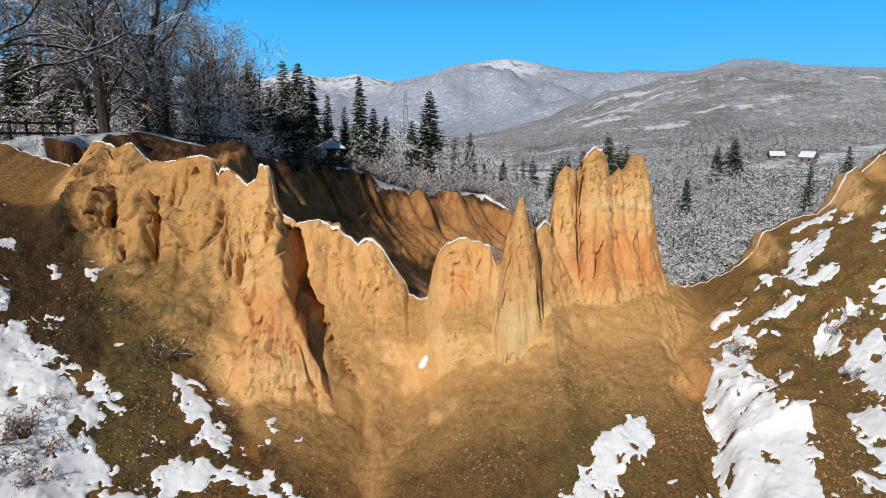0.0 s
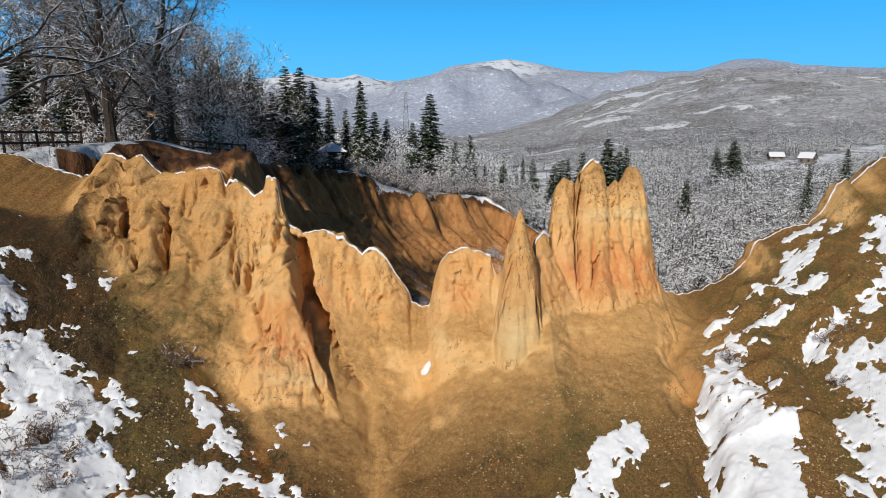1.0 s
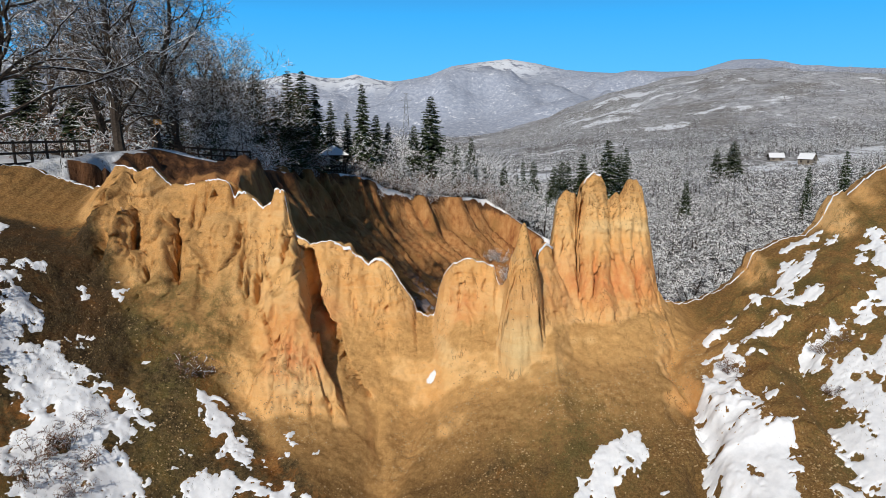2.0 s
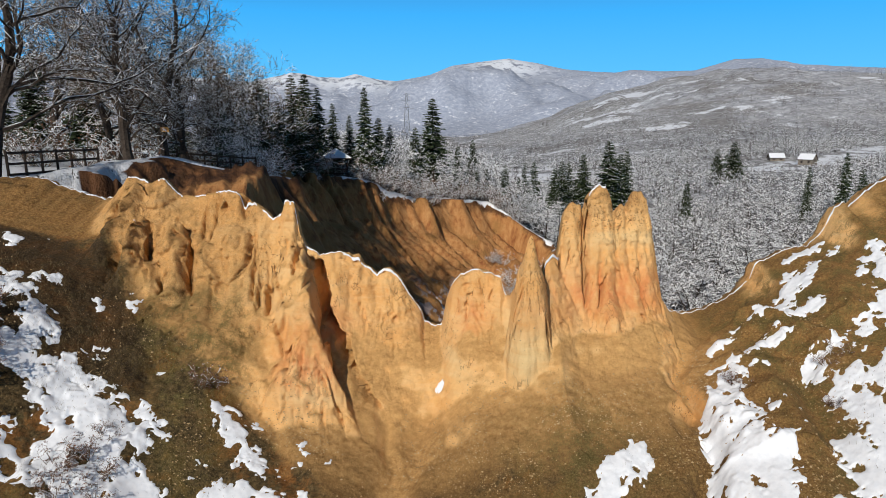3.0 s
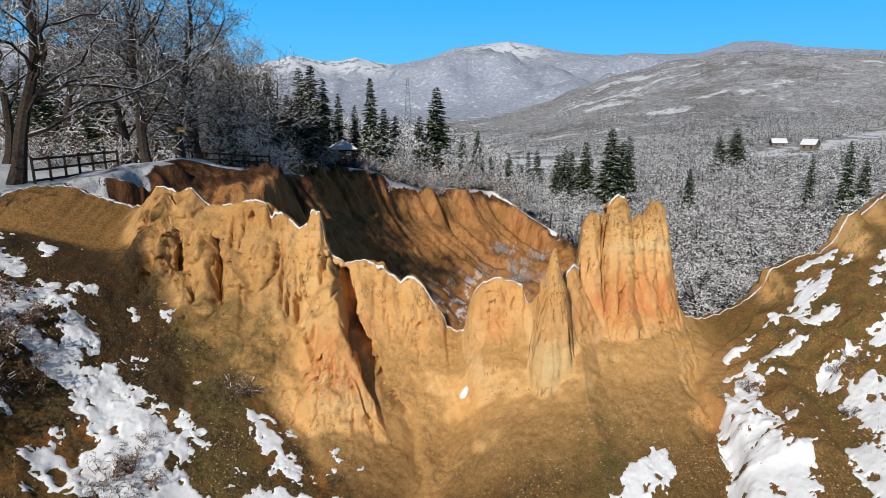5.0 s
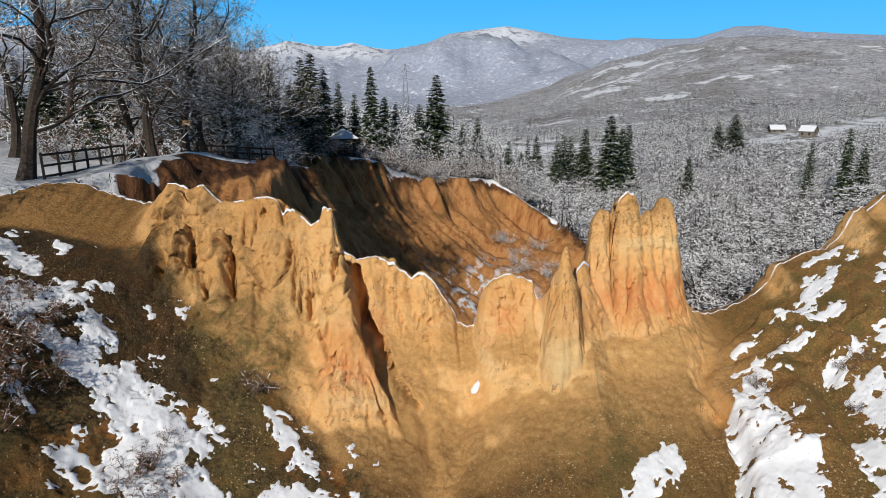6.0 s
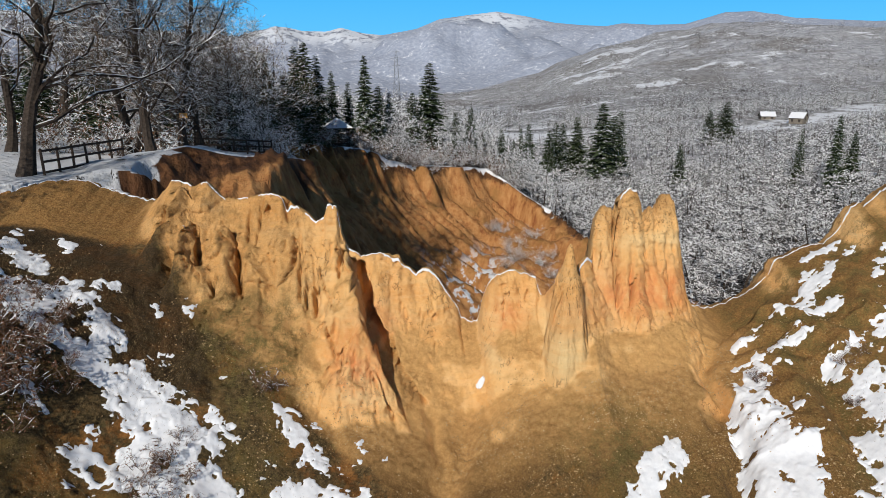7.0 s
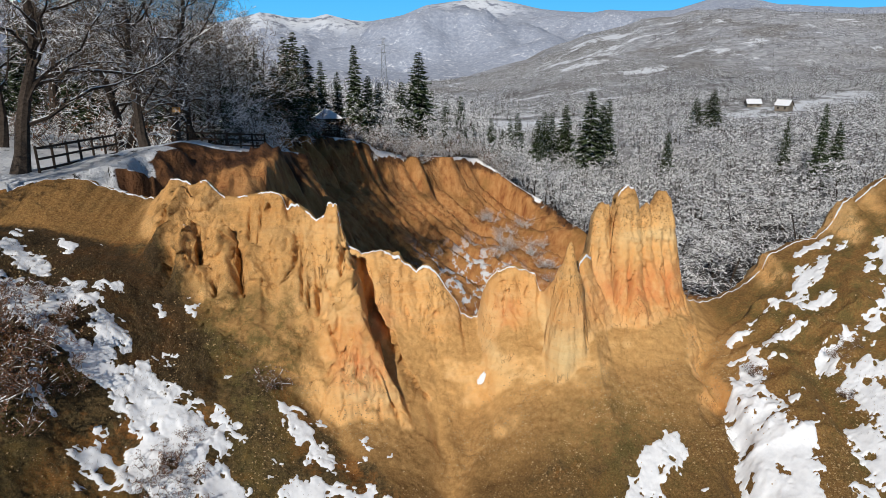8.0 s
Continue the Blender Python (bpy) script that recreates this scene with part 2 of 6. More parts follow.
# weathered cracks down the faces
crack_rng = random.Random(77)
for _ in range(16):
    cx = crack_rng.choice((crack_rng.uniform(-11.8, -5.6), crack_rng.uniform(-5.4, -3.6), crack_rng.uniform(-3.3, 1.5), crack_rng.uniform(3.5, 6.9)))
    top = float(np.interp(cx, [p[0] for p in CREST_Y], [p[1] for p in CREST_Y])) - crack_rng.uniform(0.1, 1.4)
    CUTS.append(((cx, top), (cx + crack_rng.uniform(-0.12, 0.12), top - crack_rng.uniform(0.4, 1.1)), crack_rng.uniform(0.045, 0.09), crack_rng.uniform(0.18, 0.5)))


def along(x, y, a, b):
    """How far along the line a to b, and how far to its right."""
    ax, ay, bx, by = a[0], a[1], b[0], b[1]
    dx, dy = bx - ax, by - ay
    length = math.hypot(dx, dy)
    u = ((x - ax) * dx + (y - ay) * dy) / length ** 2
    return u, ((y - ay) * dx - (x - ax) * dy) / length, length


def near_height(x, y):
    """Height of the eroded clay ridge and of the slopes at its foot."""
    x, y = np.broadcast_arrays(np.asarray(x, float), np.asarray(y, float))
    xw = x + 0.05 * fbm(x * 1.1, y * 1.1, 2, 5)
    crest = curve_at(xw, CREST) + 0.035 * fbm(x * 7, x * 0 + 1, 3, 3)
    cy, fy, fz, az = curve_at(x, CREST_Y), curve_at(x, FOOT_Y), curve_at(x, FOOT_Z), curve_at(x, APRON_Z)
    steep = ramp((crest - fz) / np.maximum(cy - fy, 0.3), 0.5, 1.3)
    # flutes: the face stands forward and back along the wall
    yf = y + steep * (0.10 * fbm(x * 0.9 + 0.4 * y, y * 0.4, 3, 11) + 0.014 * fbm(x * 6.5 + y, y * 1.4, 3, 23)) * ramp(y, fy - 1.0, fy + 0.6)
    yf = np.where(y > cy - 0.12, np.maximum(y, cy - 0.12), np.minimum(yf, cy - 0.1))
    fz = fz + 0 * x
    nodes_y = [-60 + 0 * x, 0 + 0 * x, 13 + 0 * x, fy, cy - 0.08, cy + 0.25, cy + 2.6, cy + 9, cy + 30]
    nodes_z = [az - 14, az - 3.6, az, fz, crest, crest - 0.06, np.minimum(crest - 2.8, 4.0), -8 + 0 * x, -16 + 0 * x]
    z = nodes_z[0] + 0 * x
    flare = 0.30 * ramp(np.abs(y - fy), 1.3, 0.0) * steep
    for k in range(8):
        u = np.clip((yf - nodes_y[k]) / np.maximum(nodes_y[k + 1] - nodes_y[k], 1e-3), 0, 1)
        if k == 3:
            u = u ** (1 + (0.45 - 0.25 * ramp(x, 3.2, 3.8)) * steep)
        z = np.where(yf > nodes_y[k], nodes_z[k] + (nodes_z[k + 1] - nodes_z[k]) * u, z)
    z = z + flare
    # behind the left end the ridge joins the plateau
    back = ramp(x, -11.5, -14.5) * ramp(y, 21.5, 24.5)
    z = z * (1 - back) + back * np.maximum(z, 8.1 - 0.9 * ramp(x, -16, -13) + 0.6 * ramp(x, -14.5, -17) - 0.6 * ramp(y, 26, 31))
    wob = 0.06 * fbm(x * 2.2, y * 2.2, 3, 31)
    for a, b, left, right in RIBS:
        u, side, length = along(x, y, a, b)
        side = side + wob * 1.6
        uc = np.clip(u, 0, 1)
        over = np.maximum(np.abs(u - 0.5) - 0.5, 0) * length
        zr = a[2] + (b[2] - a[2]) * uc - np.where(u < 0, over * 2.0, over * 2.4 + over ** 2)
        side = np.sign(side) * (np.sqrt(side ** 2 + 0.04) - 0.2)
        rib = zr - np.where(side > 0, side * right, -side * left) + wob
        z = np.where((y < cy + 0.1), smooth_max(z, rib, 0.26), z)
    # the free-standing spire
    dx, dy = (x - 2.13 + 0.09 * (17.6 - y)), y - 17.6
    d = ((np.abs(dx) / 0.76) ** 2.3 + (np.abs(dy) / np.where(dy < 0, 0.95, 0.7)) ** 2.3) ** (1 / 2.3)
    d = d * (1 + 0.10 * fbm(np.arctan2(dy, dx) * 2.2 + 9, d * 1.2, 3, 41))
    z = smooth_max(z, np.interp(d, [0, 0.10, 0.2, 0.34, 0.5, 0.72, 0.92, 1.05, 30], [8.1, 7.98, 7.65, 7.2, 6.8, 5.75, 4.5, 3.6, -120]), 0.10)
    for a, b, wide, deep in CHANNELS:
        u, side, _ = along(x, y, a, b)
        side = side + 0.25 * fbm(x * 0.9, y * 0.9, 2, 53)
        z = z - deep * np.exp(-(side / wide) ** 2) * ramp(u, -0.1, 0.15)
    z = np.array(z)
    for a, b, wide, deep in CUTS:
        near = np.abs(x - (a[0] + b[0]) / 2) < 0.7
        if near.any():
            xs, ys = x[near], y[near]
            u, side, _ = along(xs, ys, a, b)
            side = side + 0.05 * fbm(xs * 3, ys * 3, 2, 57)
            z[near] -= deep * np.exp(-(side / wide) ** 2) * ramp(u, -0.12, 0.1) * ramp(u, 1.25, 0.6)
    soil = ramp(fy - y, -0.3, 0.8)
    z = z + 0.045 * fbm(x * 0.8, y * 0.8, 3, 61) + 0.02 * soil * fbm(x * 2.5 + 0.6 * y, y * 0.5, 3, 65) + 0.022 * fbm(x * 5, y * 5, 3, 71)
    tussock = ramp(x, -6.5, -9) * ramp(y, 19.5, 17.5)
    return z + tussock * (0.10 * fbm(x * 1.3, y * 1.3, 3, 73) + 0.05 * np.abs(fbm(x * 4, y * 4, 2, 77)))


RIM = [(-15.2, 24.5), (-15.4, 29), (-14.9, 32.4), (-12.4, 33.4), (-11.3, 37), (-11.4, 45), (-16, 58), (-16, 72), (-13, 79.5), (-9, 85), (-5.6, 89), (0, 95), (6.5, 100), (11.4, 98), (15.6, 92), (18.5, 83), (25, 68), (36, 48), (30, 24), (0, 20)]
SKYLINE = [(-180, 2.0), (-60, 4), (-33, 4.4), (-31.3, 4.7), (-26.1, 3.7), (-15.7, 3.2), (-14.5, 3.6), (-12.75, 4.05), (-10.7, 3.6), (-8.8, 3.65), (-7.4, 3.95), (-5.5, 3.55), (-4.1, 3.42), (-1.2, 3.95), (0.75, 4.72),
           (3.15, 5.03), (5.5, 5.28), (7.9, 4.89), (10.25, 4.36), (12.3, 4.15), (14.4, 4.02), (15.7, 4.22), (18, 4.05), (20.5, 4.05), (22, 4.45), (23.3, 4.82), (25.3, 4.82), (27.05, 4.46), (28, 4.2), (30.9, 4.0), (33.3, 3.8), (60, 4), (180, 2.0)]
HILLSIDE = [(-180, -1), (-20, -2.5), (-4, -2.5), (4.7, -1.2), (10.3, 0.9), (14.5, 2.15), (19.3, 3.2), (23.4, 3.85), (28, 4.15), (31, 4.0), (33.5, 3.85), (60, 4), (180, -1)]


def hollow_depth(x, y):
    """How far inside the rim of the hollow a place lies; outside it is negative."""
    pts = np.array(RIM, float)
    best = np.full(x.shape, 1e9)
    inside = np.zeros(x.shape, bool)
    for i in range(len(pts)):
        (ax, ay), (bx, by) = pts[i], pts[(i + 1) % len(pts)]
        u = np.clip(((x - ax) * (bx - ax) + (y - ay) * (by - ay)) / ((bx - ax) ** 2 + (by - ay) ** 2), 0, 1)
        best = np.minimum(best, np.hypot(x - ax - u * (bx - ax), y - ay - u * (by - ay)))
        cross = (ay > y) != (by > y)
        with np.errstate(divide="ignore", invalid="ignore"):
            inside ^= cross & (x < (bx - ax) * (y - ay) / (by - ay + 1e-9) + ax)
    return np.where(inside, best, -best)


def land_height(x, y):
    """Height of the plateau, the far scarp, the wooded valley and the hills."""
    x, y = np.broadcast_arrays(np.asarray(x, float), np.asarray(y, float))
    plateau = curve_at(x, [(-200, 20), (-60, 13), (-20, 9.05), (-17.5, 9.1), (-15, 9.55), (-10, 8.6), (-5.6, 6.7), (0, 6.0), (6.5, 5.5), (11.4, 2.1), (15.6, -0.4), (18, -2.7), (22, -6), (32, -8.5), (55, -7.5), (80, -5), (140, -2), (300, 8)])
    z = plateau - 0.09 * np.clip(y - 30, 0, 70) - 0.03 * np.clip(y - 100, 0, 200) + 0.5 * np.exp(-((x + 15.3) / 2.5) ** 2 - ((y - 34) / 3.5) ** 2)
    z = z + 0.25 * fbm(x * 0.15, y * 0.15, 3, 81)
    # hollow of the scarp
    depth = hollow_depth(x, y)
    way = np.where(y > 70, 0.69 * x + 0.72 * y, 0.95 * y + 0.3 * x) + 0.5 * fbm(x * 0.2, y * 0.2, 2, 92)
    rill = 0.9 * fbm(way * 0.32, depth * 0.05, 3, 91) - 1.5 * np.abs(fbm(way * 0.5, depth * 0.06, 3, 93)) + 0.35
    rill = rill + 1.3 * ramp(value_noise(way * 0.42, depth * 0.09, 96), 0.45, 0.62) * ramp(depth, 1.0, 2.5) * ramp(depth, 14, 7)
    depth = depth + rill * ramp(depth, -0.2, 1.5) + 0.3 * fbm(x * 0.5, y * 0.5, 2, 95)
    floor = -15.0 + 0.05 * np.clip(y - 65, 0, 60) + 0.3 * fbm(x * 0.3, y * 0.3, 3, 97)
    fall = 0.42 + 0.83 * np.maximum(ramp(x, -12.3, -10.3), ramp(y, 36, 42))
    drop = fall * np.minimum(depth, 3.2) + (1.25 - 0.75 * ramp(y, 50, 66)) * np.maximum(depth - 3.2, 0)
    drop = drop + (1.5 * np.abs(fbm(way * 0.3, depth * 0.03, 3, 94)) + 0.5 * np.abs(fbm(way * 1.1, depth * 0.08, 2, 90)) - 0.4) * ramp(depth, 1.5, 4.5) * ramp(y, 40, 48)
    scarp = np.maximum(z - np.where(depth > 0, drop + 0.5 * ramp(depth, 0, 0.5), 0), np.minimum(z, floor))
    z = np.where(depth > 0, smooth_max(scarp, np.minimum(z, floor), 0.8), z)
    # a shelf of red earth leans against the plateau
    shelf = 8.75 + 0.25 * (y - 31) - 0.25 * np.maximum(x + 14, 0) - 0.38 * np.abs(fbm(x * 1.3 + 0.2 * y, y * 0.2, 3, 99)) - 0.12 * ramp(value_noise(x * 1.9 + 0.3 * y, y * 0.1, 97), 0.2, 0.6) - 3.5 * np.maximum(x + 10.9 + 0.5 * fbm(y * 0.5, x * 0.2, 2, 98), 0) - 2 * np.maximum(y - 36, 0)
    z = np.where((depth > 0) & (x < -5) & (y < 40), np.maximum(z, shelf), z)
    # hills
    r, az = np.hypot(x, y), np.degrees(np.arctan2(x, y))
    hill = 10 + 1500 * np.tan(np.radians(curve_at(az, HILLSIDE))) + 6 * fbm(az * 0.35, az * 0, 3, 101)
    far = 10 + 3900 * np.tan(np.radians(curve_at(az, SKYLINE)))
    mid = -16 + 12 * ramp(az, 8, 30)
    rough = fbm(x * 0.0022, y * 0.0022, 5, 111)
    for lo, hi, za, zb in ((180, 420, z, mid), (420, 1500, mid, hill), (1500, 2100, hill, -30 + 0 * x), (2100, 3900, -30 + 0 * x, far), (3900, 4900, far, 40 + 0 * x)):
        u = np.clip((r - lo) / (hi - lo), 0, 1)
        bend = u * u * (3 - 2 * u) if lo in (180, 1500, 3900) else u
        step = za + (zb - za) * bend + rough * np.sin(np.pi * u) * ({420: 0.015, 3900: 0.002}.get(lo, 0.03) * hi)
        z = np.where(r > lo, step, z)
    # no foothill stands above the skyline
    return np.where((r > 500) & (r < 3800), np.minimum(z, 10 + r * np.tan(np.radians(curve_at(az, SKYLINE) - 0.35))), z)


def grid_mesh(name, x, y, z, keep=None):
    """A sheet over arrays of places; keep drops faces."""
    rows, cols = x.shape
    idx = np.arange(rows * cols).reshape(rows, cols)
    quads = np.stack([idx[:-1, :-1], idx[:-1, 1:], idx[1:, 1:], idx[1:, :-1]], -1).reshape(-1, 4)
    if keep is not None:
        quads = quads[keep.reshape(-1)]
    co = np.stack([x, y, z], -1).reshape(-1, 3)
    used = np.unique(quads)
    remap = np.zeros(rows * cols, int)
    remap[used] = np.arange(len(used))
    quads, co = remap[quads], co[used]
    me = bpy.data.meshes.new(name)
    me.vertices.add(len(co))
    me.vertices.foreach_set("co", co.reshape(-1))
    me.loops.add(quads.size)
    me.loops.foreach_set("vertex_index", quads.reshape(-1).astype(np.int32))
    me.polygons.add(len(quads))
    me.polygons.foreach_set("loop_start", np.arange(0, quads.size, 4, dtype=np.int32))
    me.update(calc_edges=True)
    me.shade_smooth()
    return me, used


def give(me, name, values):
    me.attributes.new(name, "FLOAT", "POINT").data.foreach_set("value", np.asarray(values, np.float32).reshape(-1))


# ---- materials ----
class Nodes:
    """Short hand for a node tree."""

    def __init__(self, name, rough=0.9):
        self.mat = bpy.data.materials.new(name)
        self.mat.use_nodes = True
        self.tree = self.mat.node_tree
        self.bsdf = self.tree.nodes["Principled BSDF"]
        self.bsdf.inputs["Roughness"].default_value = rough
        self.bsdf.inputs["Specular IOR Level"].default_value = 0.2

    def node(self, kind, **sets):
        n = self.tree.nodes.new(kind)
        for key, value in sets.items():
            if key in n.inputs:
                n.inputs[key].default_value = value
            else:
                setattr(n, key, value)
        return n

    def link(self, a, b):
        self.tree.links.new(a, b)

    def place(self):
        return self.node("ShaderNodeNewGeometry").outputs["Position"]

    def noise(self, scale, detail=4, rough=0.55, stretch=None):
        n = self.node("ShaderNodeTexNoise", Scale=scale, Detail=detail, Roughness=rough)
        src = self.place()
        if stretch:
            m = self.node("ShaderNodeVectorMath", operation="MULTIPLY")
            m.inputs[1].default_value = stretch
            self.link(src, m.inputs[0])
            src = m.outputs[0]
        self.link(src, n.inputs["Vector"])
        return n.outputs["Fac"]

    def attr(self, name):
        return self.node("ShaderNodeAttribute", attribute_name=name).outputs["Fac"]

    def math(self, op, a, b=None, clamp=False):
        n = self.node("ShaderNodeMath", operation=op, use_clamp=clamp)
        for slot, v in ((0, a), (1, b)):
            if v is None:
                continue
            if isinstance(v, (int, float)):
                n.inputs[slot].default_value = v
            else:
                self.link(v, n.inputs[slot])
        return n.outputs[0]

    def steps(self, fac, lo, hi):
        n = self.node("ShaderNodeMapRange", interpolation_type="SMOOTHSTEP")
        self.link(fac, n.inputs["Value"])
        n.inputs["From Min"].default_value, n.inputs["From Max"].default_value = lo, hi
        return n.outputs[0]

    def ramp(self, fac, stops):
        n = self.node("ShaderNodeValToRGB")
        while len(n.color_ramp.elements) < len(stops):
            n.color_ramp.elements.new(0.5)
        for e, (at, col) in zip(n.color_ramp.elements, stops):
            e.position, e.color = at, (*col, 1)
        self.link(fac, n.inputs[0])
        return n.outputs[0]

    def mix(self, fac, a, b, blend="MIX"):
        n = self.node("ShaderNodeMix", data_type="RGBA", blend_type=blend)
        for slot, v in ((0, fac), (6, a), (7, b)):
            if isinstance(v, (int, float)):
                n.inputs[slot].default_value = v
            elif isinstance(v, tuple):
                n.inputs[slot].default_value = (*v, 1)
            else:
                self.link(v, n.inputs[slot])
        return n.outputs[2]

    def bump(self, fac, strength, distance):
        n = self.node("ShaderNodeBump", Strength=strength, Distance=distance)
        self.link(fac, n.inputs["Height"])
        if self.bsdf.inputs["Normal"].is_linked:
            self.link(self.bsdf.inputs["Normal"].links[0].from_socket, n.inputs["Normal"])
        self.link(n.outputs[0], self.bsdf.inputs["Normal"])

    def colour(self, c):
        if isinstance(c, tuple):
            self.bsdf.inputs["Base Color"].default_value = (*c, 1)
        else:
            self.link(c, self.bsdf.inputs["Base Color"])
        return self

    def slope(self):
        """1 on the flat, 0 on a cliff."""
        sep = self.node("ShaderNodeSeparateXYZ")
        self.link(self.node("ShaderNodeNewGeometry").outputs["Normal"], sep.inputs[0])
        return sep.outputs[2]

    def height(self):
        sep = self.node("ShaderNodeSeparateXYZ")
        self.link(self.place(), sep.inputs[0])
        return sep.outputs[2]


def clay_material():
    m = Nodes("ochre_clay", 0.95)
    big, fine = m.noise(0.55, 5), m.noise(7, 6, 0.65)
    flutes = m.noise(1.0, 6, 0.62, (3.4, 3.4, 0.55))
    strata = m.noise(1.0, 4, 0.6, (0.3, 0.3, 2.6))
    face = m.ramp(big, [(0.30, (0.68, 0.325, 0.10)), (0.5, (0.80, 0.43, 0.15)), (0.72, (0.86, 0.525, 0.22))])
    face = m.mix(m.math("MULTIPLY", m.steps(strata, 0.45, 0.75), 0.6), face, (0.80, 0.52, 0.24))
    face = m.mix(m.math("MULTIPLY", m.steps(flutes, 0.50, 0.75), 0.25), face, (0.56, 0.25, 0.068))
    pit = m.steps(m.noise(5.5, 3, 0.6), 0.67, 0.74)
    face = m.mix(m.math("MULTIPLY", m.math("MULTIPLY", pit, m.attr("umber")), 0.6), face, (0.30, 0.125, 0.035))
    face = m.mix(m.math("MULTIPLY", m.steps(fine, 0.35, 0.7), 0.35), face, (0.80, 0.50, 0.22))
    vein = m.noise(1.0, 4, 0.55, (3.0, 3.0, 0.45))
    near_half = m.math("ABSOLUTE", m.math("SUBTRACT", vein, 0.5))
    crack = m.math("MULTIPLY", m.steps(near_half, 0.012, 0.003), m.steps(m.noise(0.9, 4), 0.5, 0.6))
    face = m.mix(m.math("MULTIPLY", crack, 0.8), face, (0.16, 0.06, 0.02))
    streak = m.noise(1.0, 5, 0.7, (7.0, 7.0, 0.9))
    face = m.mix(m.math("MULTIPLY", m.steps(streak, 0.58, 0.74), 0.18), face, (0.40, 0.185, 0.055))
    face = m.mix(m.math("MULTIPLY", m.steps(m.noise(22, 4, 0.7), 0.55, 0.75), 0.2), face, (0.38, 0.18, 0.06))
    layer = m.noise(1.0, 6, 0.75, (1.3, 1.3, 6.5))
    face = m.mix(m.math("MULTIPLY", m.steps(layer, 0.5, 0.66), 0.20), face, (0.86, 0.60, 0.32))
    face = m.mix(m.math("MULTIPLY", m.steps(layer, 0.44, 0.34), 0.18), face, (0.50, 0.235, 0.07))
    face = m.mix(m.math("MULTIPLY", m.attr("umber"), 0.5), face, m.mix(m.steps(m.noise(2.5, 6, 0.65), 0.35, 0.7), (0.33, 0.15, 0.040), (0.60, 0.30, 0.09)))
    stain = m.steps(m.noise(1.3, 7, 0.7), 0.52, 0.66)
    face = m.mix(m.math("MULTIPLY", m.math("MULTIPLY", stain, m.attr("umber")), 0.65), face, m.mix(m.steps(m.noise(20, 4, 0.7), 0.4, 0.65), (0.13, 0.075, 0.024), (0.34, 0.19, 0.065)))
    face = m.mix(m.math("MULTIPLY", m.attr("pale"), m.steps(strata, 0.2, 0.6)), face, (0.82, 0.58, 0.28))
    face = m.mix(m.math("MULTIPLY", m.attr("red"), m.steps(flutes, 0.2, 0.7)), face, (0.70, 0.25, 0.085))
    face = m.mix(m.math("MULTIPLY", m.math("MULTIPLY", m.steps(m.noise(15, 2, 0.55), 0.61, 0.66), m.attr("pitted")), 0.8), face, (0.17, 0.075, 0.025))
    stones = m.noise(26, 3, 0.6)
    face = m.mix(m.math("MULTIPLY", m.math("MULTIPLY", m.steps(stones, 0.56, 0.66), m.attr("umber")), 0.55), face, (0.24, 0.115, 0.04))
    face = m.mix(m.math("MULTIPLY", m.math("MULTIPLY", m.steps(stones, 0.42, 0.34), m.attr("umber")), 0.5), face, (0.80, 0.52, 0.26))
    grit = m.noise(16, 5, 0.7)
    talus = m.ramp(grit, [(0.34, (0.17, 0.085, 0.026)), (0.5, (0.30, 0.155, 0.05)), (0.66, (0.46, 0.265, 0.095))])
    talus = m.mix(m.math("MULTIPLY", m.steps(m.noise(1.5, 7, 0.7), 0.40, 0.8), 0.7), talus, m.mix(m.steps(grit, 0.35, 0.7), (0.13, 0.08, 0.026), (0.30, 0.19, 0.07)))
    low = m.node("ShaderNodeMapRange")
    m.link(m.height(), low.inputs["Value"])
    low.inputs["From Min"].default_value, low.inputs["From Max"].default_value = 4.6, 2.2
    talus = m.mix(m.math("MULTIPLY", low.outputs[0], 0.75), talus, m.ramp(grit, [(0.34, (0.085, 0.048, 0.017)), (0.5, (0.17, 0.098, 0.034)), (0.66, (0.30, 0.185, 0.072))]))
    speck = m.steps(m.noise(55, 2, 0.6), 0.66, 0.72)
    talus = m.mix(m.math("MULTIPLY", speck, 0.7), talus, (0.60, 0.43, 0.22))
    bare = m.math("ADD", m.attr("face"), m.math("MULTIPLY", m.math("SUBTRACT", m.noise(2.2, 7, 0.7), 0.5), 0.7))
    warm = m.mix(m.steps(m.noise(6.0, 7, 0.75), 0.35, 0.7), (0.36, 0.19, 0.064), (0.59, 0.335, 0.125))
    near_wall = m.math("ADD", m.attr("slip"), m.math("MULTIPLY", m.math("SUBTRACT", m.noise(1.2, 7, 0.7), 0.5), 0.45))
    talus = m.mix(1.0, talus, (0.88, 0.85, 0.82), "MULTIPLY")
    talus = m.mix(m.steps(near_wall, 0.10, 0.95), talus, warm)
    wash = m.math("ADD", m.attr("sandy"), m.math("MULTIPLY", m.math("SUBTRACT", m.noise(1.6, 6, 0.65), 0.5), 0.4))
    talus = m.mix(m.steps(wash, 0.0, 0.9), talus, m.mix(m.steps(m.noise(5.0, 7, 0.75), 0.35, 0.7), (0.52, 0.28, 0.096), (0.70, 0.40, 0.15)))
    col = m.mix(m.steps(bare, 0.15, 0.85), talus, face)
    turf = m.ramp(m.noise(10, 6, 0.75), [(0.34, (0.022, 0.016, 0.008)), (0.5, (0.078, 0.052, 0.021)), (0.66, (0.185, 0.118, 0.048))])
    turf = m.mix(m.math("MULTIPLY", m.steps(m.noise(1.1, 6, 0.65), 0.55, 0.7), 0.7), turf, m.mix(m.steps(grit, 0.4, 0.65), (0.042, 0.046, 0.013), (0.135, 0.118, 0.036)))
